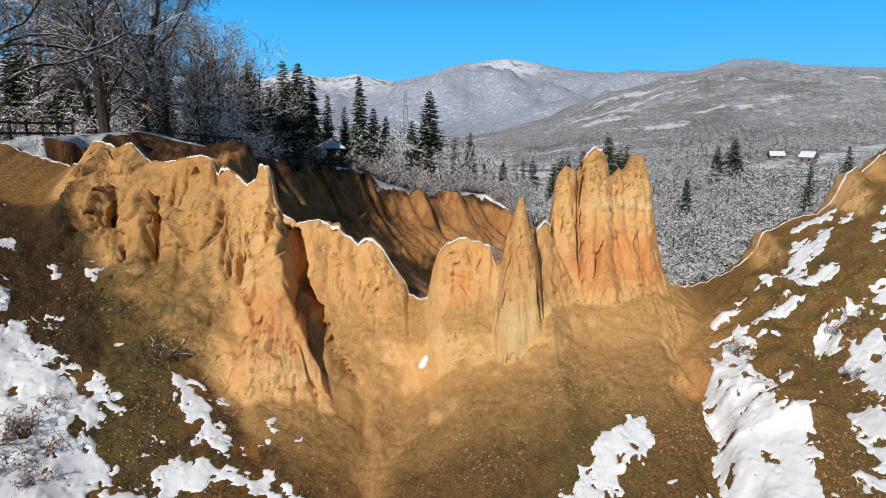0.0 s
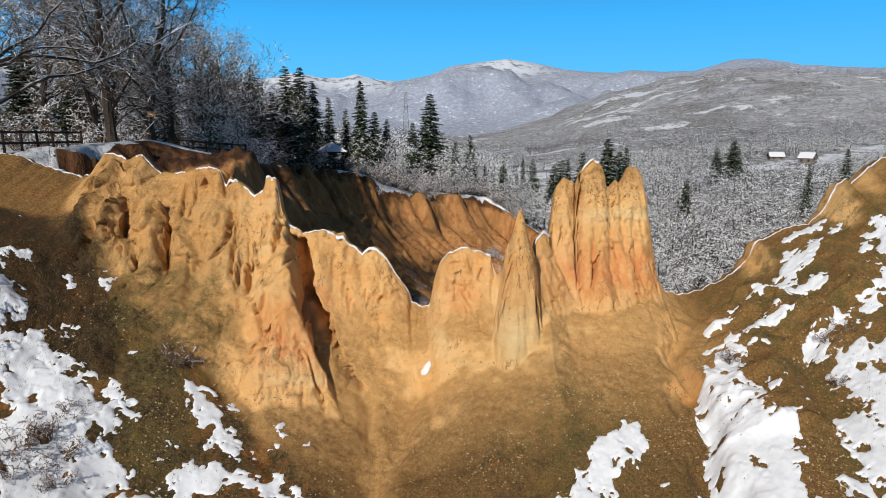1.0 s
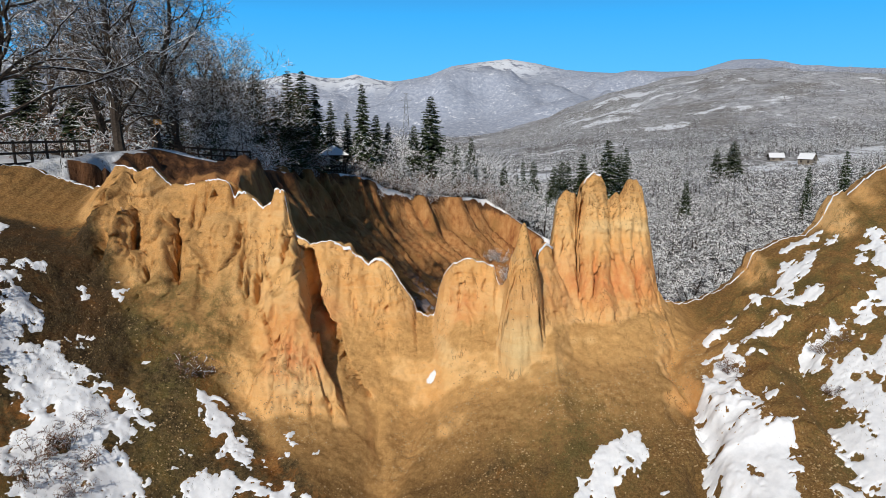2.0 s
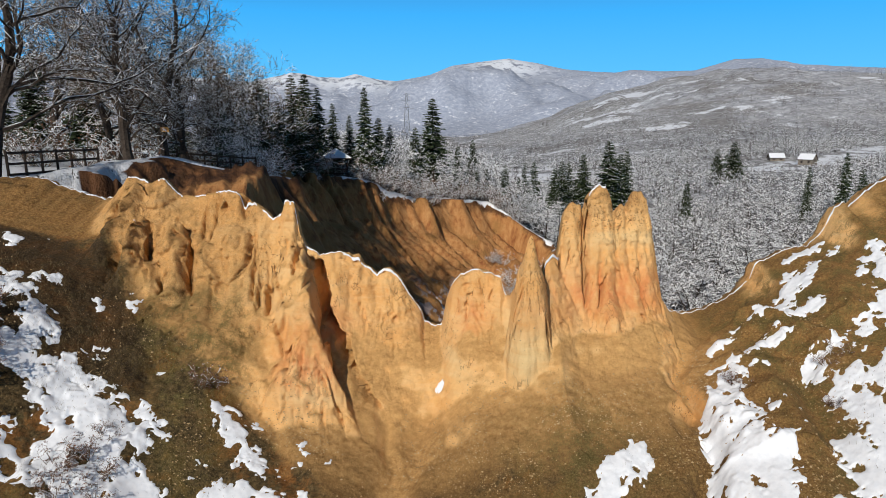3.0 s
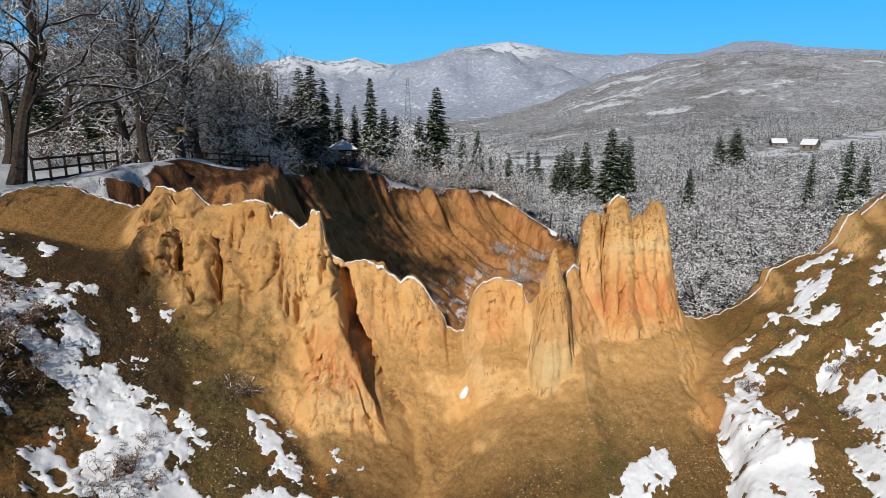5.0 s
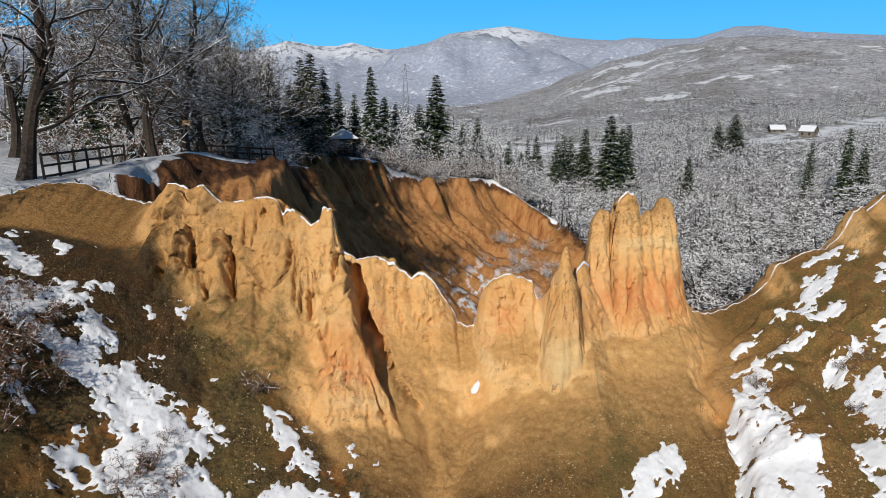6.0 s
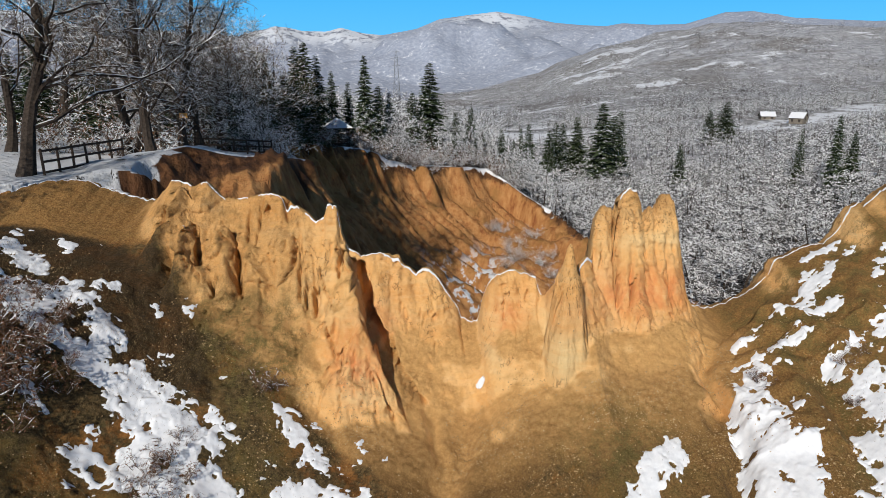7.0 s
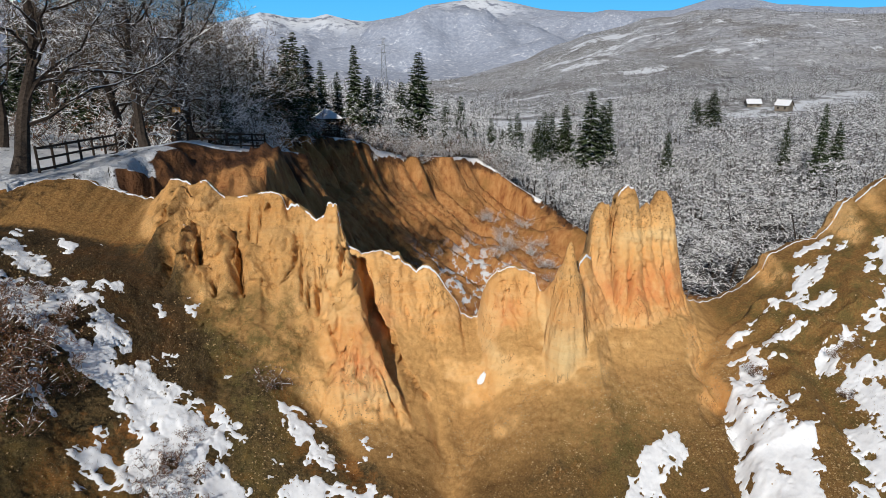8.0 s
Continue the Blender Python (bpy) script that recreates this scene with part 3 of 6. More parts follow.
    turf = m.mix(m.steps(m.noise(0.8, 7, 0.7), 0.46, 0.60), turf, m.ramp(grit, [(0.35, (0.12, 0.048, 0.012)), (0.65, (0.34, 0.145, 0.038))]))
    edge = m.math("ADD", m.attr("turf"), m.math("MULTIPLY", m.math("SUBTRACT", m.noise(0.9, 8, 0.75), 0.5), 2.2))
    col = m.mix(m.steps(edge, 0.22, 0.92), col, turf)
    # thin moss and dead grass
    tuft = m.noise(24, 4, 0.75)
    green = m.math("MULTIPLY", m.attr("moss"), m.steps(m.math("ADD", m.noise(1.6, 7, 0.7), m.math("MULTIPLY", m.math("SUBTRACT", tuft, 0.5), 0.7)), 0.40, 0.62))
    col = m.mix(m.math("MULTIPLY", green, 0.9), col, m.ramp(tuft, [(0.36, (0.040, 0.040, 0.010)), (0.5, (0.108, 0.088, 0.027)), (0.66, (0.24, 0.17, 0.06))]))
    loam = m.math("ADD", m.attr("loam"), m.math("MULTIPLY", m.math("SUBTRACT", m.noise(1.4, 8, 0.75), 0.5), 2.0))
    col = m.mix(m.math("MULTIPLY", m.steps(loam, 0.35, 0.85), 0.85), col, m.ramp(tuft, [(0.36, (0.012, 0.008, 0.005)), (0.5, (0.042, 0.026, 0.012)), (0.68, (0.13, 0.075, 0.03))]))
    m.colour(m.mix(1.0, col, (0.94, 0.96, 0.98), "MULTIPLY"))
    m.bump(flutes, 0.35, 0.08)
    m.bump(fine, 0.9, 0.06)
    m.bump(m.noise(1.0, 5, 0.7, (9.0, 9.0, 2.2)), 0.35, 0.05)
    m.bump(layer, 0.35, 0.03)
    m.bump(m.math("SUBTRACT", 1.0, crack), 0.6, 0.05)
    m.bump(m.noise(30, 5, 0.75), 1.0, 0.03)
    return m.mat


def land_material():
    """Wintry woods and meadows, red earth where the slope breaks."""
    m = Nodes("winter_land", 0.95)
    stems = m.noise(1.0, 5, 0.75, (0.50, 0.24, 0.20))
    wood = m.ramp(stems, [(0.38, (0.13, 0.125, 0.12)), (0.5, (0.36, 0.355, 0.35)), (0.62, (0.70, 0.70, 0.71))])
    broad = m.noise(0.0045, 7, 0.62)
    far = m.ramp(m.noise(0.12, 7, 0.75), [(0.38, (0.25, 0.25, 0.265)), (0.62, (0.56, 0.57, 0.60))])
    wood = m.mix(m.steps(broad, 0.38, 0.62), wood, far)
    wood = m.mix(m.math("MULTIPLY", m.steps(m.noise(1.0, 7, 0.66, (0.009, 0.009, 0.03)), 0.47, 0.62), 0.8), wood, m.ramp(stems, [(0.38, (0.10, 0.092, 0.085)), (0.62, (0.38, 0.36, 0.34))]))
    # haze of the far mountains is put into their pale blue-grey colour
    hazy_peaks = m.ramp(m.noise(0.07, 8, 0.74), [(0.38, (0.31, 0.345, 0.43)), (0.62, (0.48, 0.52, 0.61))])
    wood = m.mix(m.attr("distant_haze"), wood, hazy_peaks)
    strip = m.noise(1.0, 8, 0.68, (0.010, 0.022, 0.05))
    meadow = m.math("MULTIPLY", m.steps(strip, 0.63, 0.65), m.attr("open"))
    field = m.math("ADD", m.attr("field"), m.math("MULTIPLY", m.math("SUBTRACT", m.noise(0.035, 9, 0.8), 0.5), 6.5))
    meadow = m.math("MAXIMUM", meadow, m.steps(field, 0.55, 0.65))
    col = m.mix(meadow, wood, (0.80, 0.82, 0.86))
    col = m.mix(m.attr("peak"), col, m.mix(m.steps(m.noise(0.016, 8, 0.7), 0.41, 0.50), (0.26, 0.28, 0.34), (0.80, 0.83, 0.88)))
    brush = m.noise(2.2, 7, 0.75)
    brush = m.math("ADD", brush, m.math("MULTIPLY", m.attr("drift"), 0.16))
    snow = m.mix(m.steps(brush, 0.52, 0.60), (0.030, 0.024, 0.018), (0.66, 0.67, 0.69))
    col = m.mix(m.attr("near"), col, snow)
    rill = m.noise(1.0, 6, 0.65, (1.3, 1.3, 0.22))
    # shade in the crevices is put into the earth colour along the rills
    earth = m.ramp(rill, [(0.3, (0.26, 0.085, 0.028)), (0.5, (0.48, 0.225, 0.080)), (0.7, (0.60, 0.32, 0.125))])
    earth = m.mix(m.steps(m.noise(0.25, 6), 0.48, 0.7), earth, (0.34, 0.17, 0.055))
    earth = m.mix(m.math("MULTIPLY", m.steps(m.noise(1.0, 6, 0.6, (0.9, 0.35, 0.9)), 0.50, 0.57), m.attr("floor")), earth, (0.72, 0.74, 0.78))
    dark = m.math("ADD", m.attr("humus"), m.math("MULTIPLY", m.math("SUBTRACT", m.noise(0.9, 7, 0.7), 0.5), 1.2))
    earth = m.mix(m.steps(dark, 0.25, 0.85), earth, m.mix(m.steps(rill, 0.35, 0.7), (0.05, 0.022, 0.011), (0.19, 0.085, 0.034)))
    bare = m.math("ADD", m.attr("earth"), m.math("MULTIPLY", m.math("SUBTRACT", m.noise(0.7, 5, 0.6), 0.5), 0.6))
    col = m.mix(m.steps(bare, 0.42, 0.58), col, earth)
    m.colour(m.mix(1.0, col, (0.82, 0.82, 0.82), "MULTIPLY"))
    m.bump(m.noise(0.5, 7, 0.7), 0.6, 0.9)
    m.bump(rill, 0.5, 0.35)
    return m.mat


def snow_material(name="snow"):
    m = Nodes(name, 0.6)
    m.colour(m.ramp(m.noise(6, 5), [(0.3, (0.66, 0.67, 0.69)), (0.6, (0.75, 0.755, 0.77))]))
    m.bump(m.noise(5, 5, 0.6), 0.22, 0.03)
    m.bump(m.noise(40, 3), 0.3, 0.01)
    return m.mat


def plain(name, a, b, scale, rough=0.9, bump=0.0):
    m = Nodes(name, rough)
    f = m.noise(scale, 5, 0.65)
    m.colour(m.ramp(f, [(0.3, a), (0.7, b)]))
    if bump:
        m.bump(f, 0.6, bump)
    return m.mat


GREY_TWIG = plain("grey_frozen_twigs", (0.050, 0.048, 0.047), (0.19, 0.18, 0.175), 3)
CLAY, LAND, SNOW = clay_material(), land_material(), snow_material()
BARK = plain("rough_bark", (0.016, 0.012, 0.009), (0.075, 0.056, 0.043), 9, 0.95, 0.03)
TWIG = plain("brown_twigs", (0.05, 0.035, 0.025), (0.20, 0.145, 0.10), 3)
RIME = plain("snow_on_twigs", (0.66, 0.67, 0.68), (0.84, 0.84, 0.84), 3)
NEEDLE = plain("spruce_needles", (0.020, 0.034, 0.016), (0.080, 0.105, 0.046), 2.5)
TIMBER = plain("dark_stained_timber", (0.016, 0.011, 0.008), (0.05, 0.034, 0.024), 12, 0.8, 0.01)
PEBBLE = plain("pale_pebbles", (0.22, 0.125, 0.05), (0.56, 0.41, 0.22), 3)
DRY = plain("dry_brown_leaves", (0.09, 0.038, 0.020), (0.26, 0.12, 0.065), 4)


# ---- the ground ----
def near_ground():
    xs = np.concatenate([np.arange(-34, -17, 0.25), np.arange(-17, -12, 0.08), np.arange(-12, 7.5, 0.045), np.arange(7.5, 16, 0.07), np.arange(16, 34.1, 0.25)])
    # rows crowd where the faces are steep
    fine = np.arange(-40, 40.01, 0.05)
    xa = np.arange(-34, 34.1, 0.5)
    zz = near_height(xa[None, :], fine[:, None])
    weight = 0.18 + np.abs(np.gradient(zz, 0.05, axis=0)) * 0.6
    for _ in range(6):
        weight[:, 1:-1] = (weight[:, :-2] + weight[:, 1:-1] * 2 + weight[:, 2:]) / 4
    weight *= (0.04 + ramp(fine, 7, 11) * (1 - 0.75 * ramp(fine, 23, 26)))[:, None]
    run = np.cumsum(weight, axis=0)
    run = (run - run[0]) / (run[-1] - run[0])
    share = np.linspace(0, 1, 580)
    ya = np.stack([np.interp(share, run[:, k], fine) for k in range(len(xa))], 1)
    yy = np.stack([np.interp(xs, xa, ya[k]) for k in range(len(share))], 0)
    xx = np.broadcast_to(xs[None, :], yy.shape).copy()
    zz = near_height(xx, yy)
    gy, gx = np.gradient(zz, axis=0) / np.maximum(np.gradient(yy, axis=0), 1e-3), np.gradient(zz, axis=1) / np.gradient(xs)[None, :]
    wall = ramp(np.hypot(gy, gx), 0.7, 1.8)
    ledge = 0.06 * fbm(xx * 0.7, zz * 3.2, 4, 151, 0.6) + 0.07 * np.abs(fbm(xx * 2.1 + 0.6 * zz, zz * 0.5, 4, 161)) + 0.08 * fbm(xx * 1.2, zz * 1.2, 3, 165) + 0.03 * fbm(xx * 8, zz * 5, 3, 171)
    pits = 0.07 * ramp(fbm(xx * 5.5, zz * 6.5, 2, 181), 0.75, 1.0)
    rake = 0.03 * np.abs(fbm(xx * 5.0 + 0.9 * zz, zz * 0.8, 3, 175)) + (0.018 + 0.03 * ramp(xx, -5.5, -7)) * fbm(xx * 9, zz * 8, 2, 177)
    heads = ramp(zz, 7.2, 8.0) * ramp(xx, 3.1, 3.5) * ramp(xx, 7.2, 6.8) + 0.6 * ramp(zz, 5.6, 6.4) * ramp(np.abs(xx - 2.0), 0.9, 0.7)
    pits = pits + 0.12 * heads * ramp(fbm(xx * 9, zz * 8, 2, 183), 0.62, 0.9)
    ledge = ledge * (1 - 0.6 * ramp(np.hypot(xx - 2.1, yy - 17.6), 1.3, 0.9))
    upright = ramp(np.hypot(gy, gx), 0.35, 0.9) * ramp(yy, curve_at(xx, CREST_Y) + 0.1, curve_at(xx, CREST_Y) - 0.1)
    yy = yy + wall * (ledge + pits + rake) * ramp(yy, 25, 23) + upright * face_relief(xx, yy, zz)
    me, used = grid_mesh("ground_clay_ridge", xx, yy, zz)
    x, y, z = xx.reshape(-1)[used], yy.reshape(-1)[used], zz.reshape(-1)[used]
    side = x + 11.4 - 0.7 * (20 - y)
    turf = ramp(side, 1.4, -0.9) * ramp(y, 20.6, 19.4) + 0.5 * ramp(x, -5.6, -7.0) * ramp(y, 18.6, 17.0) + 0.55 * ramp(y, 16.0, 14.0) * ramp(np.abs(x - 2.5), 3.0, 1.0) + 0.75 * ramp(x, -4.5, -6.5) * ramp(y, 16.8, 15.0)
    turf = np.maximum(turf, 0.9 * ramp(x + 5.2 - 1.36 * (15.4 - y), 0.6, -0.6) * ramp(y, 17.6, 16.2))
    turf = np.maximum(turf, 0.6 * ramp(x, 9, 12) * ramp(y, 15, 12))
    turf = np.maximum(turf, ramp(x, -13, -15) * ramp(y, 23, 25))
    red = np.exp(-((x - 5.2) / 2.6) ** 2) * np.exp(-((z - 5.9) / 0.75) ** 2) + 0.9 * np.exp(-((x + 4.4) / 1.0) ** 2) * np.exp(-((z - 4.4) / 1.0) ** 2) + 0.7 * np.exp(-((x - 0.4) / 0.6) ** 2) * np.exp(-((z - 5) / 0.7) ** 2)
    cover = ramp(np.hypot(gy, gx), 0.65, 1.35) * (1 - ramp(xx, 6.6, 7.4) * ramp(yy, 20.2, 19.0)) * (1 - ramp(yy, 15.8, 15.0))
    for _ in range(5):
        cover[1:-1] = (cover[:-2] + cover[1:-1] * 2 + cover[2:]) / 4
        cover[:, 1:-1] = (cover[:, :-2] + cover[:, 1:-1] * 2 + cover[:, 2:]) / 4
    give(me, "face", cover.reshape(-1)[used])
    pale = np.exp(-((x - 2.0) / 0.75) ** 2 - ((z - 4.6) / 1.0) ** 2) + 0.8 * np.exp(-((x + 4.3) / 0.9) ** 2 - ((z - 3.6) / 0.7) ** 2) + 0.7 * np.exp(-((x + 0.1) / 0.4) ** 2 - ((z - 4.2) / 0.6) ** 2) + 0.6 * np.exp(-((x - 5.6) / 1.6) ** 2 - ((z - 7.5) / 0.5) ** 2)
    give(me, "umber", np.maximum(ramp(x, -5.6, -7.5), 0.8 * ramp(z, 8.0, 8.8)))
    give(me, "pale", np.clip(pale, 0, 1))
    give(me, "pitted", heads.reshape(-1)[used])
    moss = np.exp(-((x - 3.4) / 2.0) ** 2 - ((y - 14.2) / 1.9) ** 2) + 1.0 * ramp(x, -5.6, -7.0) * ramp(side, -1.5, 0.3) * ramp(y, 20.3, 18.8) * ramp(z, 7.3, 5.0) + 0.9 * ramp(x, 7.6, 9) * ramp(y, 21.5, 20) + 0.8 * ramp(x, -8, -10) * ramp(y, 13.5, 12)
    give(me, "loam", np.clip(0.85 * ramp(side, 0.9, -0.8) * ramp(y, 14.2, 16.0) * ramp(y, 20.4, 19.2) + 0.4 * ramp(x, -11.8, -13.2), 0, 1) * ramp(y, 20.6, 19.6))
    give(me, "moss", np.clip(moss, 0, 1))
    give(me, "turf", np.clip(turf, 0, 1))
    foot = sum(curve_at(x + d, FOOT_Y) for d in np.linspace(-1.8, 1.8, 9)) / 9 + 0.35 * fbm(x * 0.9, y * 0.2, 3, 821)
    sand = 0.6 * np.exp(-((x - np.interp(y, [13, 14.7, 16.7, 17.8], [-1.75, -1.7, -1.3, -0.65])) / 0.45) ** 2) * ramp(y, 11.5, 13) * ramp(y, 19, 18)
    give(me, "slip", sand + ramp(y, foot - 6.0, foot - 0.3) * ramp(x, -13, -6) * ramp(x, 9.5, 6.5))
    give(me, "sandy", ramp(y, foot - 2.6, foot + 0.1) * ramp(x, -9.5, -5.5) * ramp(x, 8.6, 6.8))
    give(me, "red", np.clip(red, 0, 1))
    me.materials.append(CLAY)
    return tagged(new("ground", me), "eroded ochre clay ridge with pinnacles above gravelly slopes", "ground", kind="structure")


# snowy meadows across the valley: from and to by bearing and distance, half width
FIELDS = [(25.0, 325, 28.5, 332, 10), (29.0, 345, 34.5, 430, 9), (6, 300, 12, 330, 14), (11.0, 800, 15.0, 800, 15), (12.5, 735, 15.5, 740, 8), (20.0, 1030, 23.0, 1030, 16), (14.0, 900, 17.2, 905, 16), (21.5, 700, 24, 705, 7), (17.5, 640, 19.5, 640, 6), (24.5, 1000, 27, 1000, 9), (8.5, 560, 11, 560, 8), (15.5, 1010, 18.2, 1010, 10), (31.5, 1080, 33.5, 1090, 14),
          (16.5, 470, 18.5, 476, 6), (28.5, 900, 30.5, 905, 6), (6.5, 380, 9.5, 390, 8)]


def far_ground():
    az = np.radians(np.concatenate([np.arange(-180, -52, 3), np.arange(-50, -34, 0.5), np.arange(-34, 36, 0.19), np.arange(36, 50, 0.5), np.arange(52, 181, 3)]))
    r = np.concatenate([np.linspace(2, 20, 6), np.arange(21, 40, 0.4), np.arange(40, 104, 0.42), np.geomspace(104, 4900, 170)])
    xx, yy = r[:, None] * np.sin(az)[None, :], r[:, None] * np.cos(az)[None, :]
    zz = land_height(xx, yy)
    # it dives under the clay ridge
    zz = np.where((np.abs(xx) < 33.5) & (yy < 24) & (yy > -39), np.minimum(zz, near_height(xx, yy) - 1.5), zz)
    me, used = grid_mesh("ground_land", xx, yy, zz)
    x, y, z = xx.reshape(-1)[used], yy.reshape(-1)[used], zz.reshape(-1)[used]
    give(me, "open", ramp(np.hypot(x, y), 300, 420) * ramp(np.hypot(x, y), 2600, 2000))
    azd = np.degrees(np.arctan2(x, y))
    high = ramp(z, 190, 300) * ramp(np.hypot(x, y), 2300, 2900)
    give(me, "peak", np.maximum(ramp(z, 150, 215) * ramp(np.hypot(x, y), 2300, 2900) * ramp(azd, -3.6, -5), high * np.exp(-((azd - 5) / 3.6) ** 2)))
    rr = np.hypot(x, y)
    field = np.zeros(len(x))
    for a0, r0, a1, r1, half in FIELDS:
        ax, ay, bx, by = r0 * math.sin(radians(a0)), r0 * math.cos(radians(a0)), r1 * math.sin(radians(a1)), r1 * math.cos(radians(a1))
        u = np.clip(((x - ax) * (bx - ax) + (y - ay) * (by - ay)) / ((bx - ax) ** 2 + (by - ay) ** 2), 0, 1)
        field = np.maximum(field, ramp(np.hypot(x - ax - u * (bx - ax), y - ay - u * (by - ay)), half * 2.6, 0.0))
    give(me, "field", field)
    give(me, "drift", np.maximum(ramp(rr, 75, 50), 2.2 * ramp(x, -24, -21) * ramp(x, -16.4, -17.6) * ramp(y, 37, 33)))
    # how far the painted haze colours the land, growing with distance
    give(me, "distant_haze", ramp(rr, 1450, 2000))
    give(me, "near", ramp(np.hypot(x, y), 200, 110))
    gz = np.gradient(zz, axis=0) / np.maximum(np.gradient(yy, axis=0) ** 2 + np.gradient(xx, axis=0) ** 2, 1e-6) ** 0.5
    gx = np.gradient(zz, axis=1) / np.maximum(np.gradient(yy, axis=1) ** 2 + np.gradient(xx, axis=1) ** 2, 1e-6) ** 0.5
    s = np.hypot(gz, gx).reshape(-1)[used]
    hollow = hollow_depth(x, y)
    brow = ramp(hollow, -1.5, -0.9) * ramp(y, 44, 41) * ramp(y, 30, 32)
    give(me, "earth", np.maximum(brow, np.maximum(ramp(s, 0.45, 0.8) * ramp(hollow, -1, 0), ramp(hollow, 0.2, 1.0))) * ramp(np.hypot(x, y), 130, 115) * (1 - ramp(x, -14.2, -15.0) * ramp(y, 29.5, 27.5)))
    give(me, "floor", ramp(hollow, 11, 18))
    give(me, "humus", ramp(hollow, 2.4, 0.2) * ramp(y, 48, 42) + 0.75 * ramp(hollow, 1.6, 0.1) + 0.8 * ramp(x, -11.8, -13.2) * ramp(y, 38, 34))
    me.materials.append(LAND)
    return tagged(new("ground_valley", me), "snowy wooded valley and hills behind a red earth scarp", "ground", kind="structure")


RIDGE = near_ground()
VALLEY = far_ground()


# ---- building in mesh code ----
class Shape:
    """Gathers faces for one mesh."""

    def __init__(self):
        self.v, self.f = [], []

    def tube(self, pts, radii, sides=6, cap=False):
        base, up = len(self.v), Vector((0.31, 0.17, 0.93))
        for i, p in enumerate(pts):
            d = (pts[min(i + 1, len(pts) - 1)] - pts[max(i - 1, 0)]).normalized()
            a = d.cross(up if abs(d.dot(up)) < 0.95 else Vector((1, 0, 0))).normalized()
            b = d.cross(a)
            if radii[i] <= 0 and i == len(pts) - 1:
                self.v.append(tuple(p))
                continue
            for k in range(sides):
                t = 2 * math.pi * k / sides
                self.v.append(tuple(p + (a * math.cos(t) + b * math.sin(t)) * radii[i]))
        for i in range(len(pts) - 1):
            lo, hi = base + i * sides, base + (i + 1) * sides
            for k in range(sides):
                n = (k + 1) % sides
                if i == len(pts) - 2 and radii[-1] <= 0:
                    self.f.append((lo + k, lo + n, hi))
                else:
                    self.f.append((lo + k, lo + n, hi + n, hi + k))
        if cap and radii[-1] > 0:
            self.f.append(tuple(base + (len(pts) - 1) * sides + k for k in range(sides)))

    def blade(self, a, b, side, wide):
        """A slim leaf from a to b."""
        n = len(self.v)
        m = a.lerp(b, 0.4)
        self.v += [tuple(a), tuple(m + side * wide), tuple(b), tuple(m - side * wide)]
        self.f.append((n, n + 1, n + 2, n + 3))

    def box(self, centre, size, turn=None, chamfer=0.0):
        bm = bmesh.new()
        bmesh.ops.create_cube(bm, size=1.0)
        bmesh.ops.scale(bm, vec=size, verts=bm.verts)
        if chamfer:
            bmesh.ops.bevel(bm, geom=bm.edges[:], offset=chamfer, segments=1, affect="EDGES")
        m = Matrix.Translation(centre) @ (turn.to_4x4() if turn else Matrix())
        n = len(self.v)
        bm.verts.index_update()
        self.v += [tuple(m @ v.co) for v in bm.verts]
        self.f += [tuple(n + v.index for v in f.verts) for f in bm.faces]
        bm.free()

    def beam(self, a, b, wide, high):
        """A squared timber from a to b."""
        d = b - a
        self.box((a + b) / 2, (d.length, wide, high), d.to_track_quat("X", "Z").to_matrix(), min(wide, high) * 0.12)

    def add(self, other, m):
        n = len(self.v)
        self.v += [tuple(m @ Vector(p)) for p in other.v]
        self.f += [tuple(n + k for k in f) for f in other.f]

    def mesh(self, name, material, smooth=False):
        me = bpy.data.meshes.new(name)
        me.from_pydata(self.v, [], self.f)
        me.materials.append(material)
        if smooth:
            me.shade_smooth()
        me.update()
        return me


def part(name, shape, material, parent, label="", smooth=False):
    ob = new(name, shape.mesh(name, material, smooth))
    ob.parent = parent
    return tagged(ob, label)


def thing(name, at, label, category, group="", turn=0.0):
    ob = new(name)
    ob.matrix_basis = pose(*at, 0, 0, turn)
    return tagged(ob, label, category, group)


def ground_z(x, y):
    x, y = np.array([float(x)]), np.array([float(y)])
    if y[0] < 23.9 and abs(x[0]) < 33:
        return float(near_height(x, y)[0])
    return float(max(near_height(x, y)[0] if y[0] < 28 and abs(x[0]) < 33 else -99, land_height(x, y)[0]))


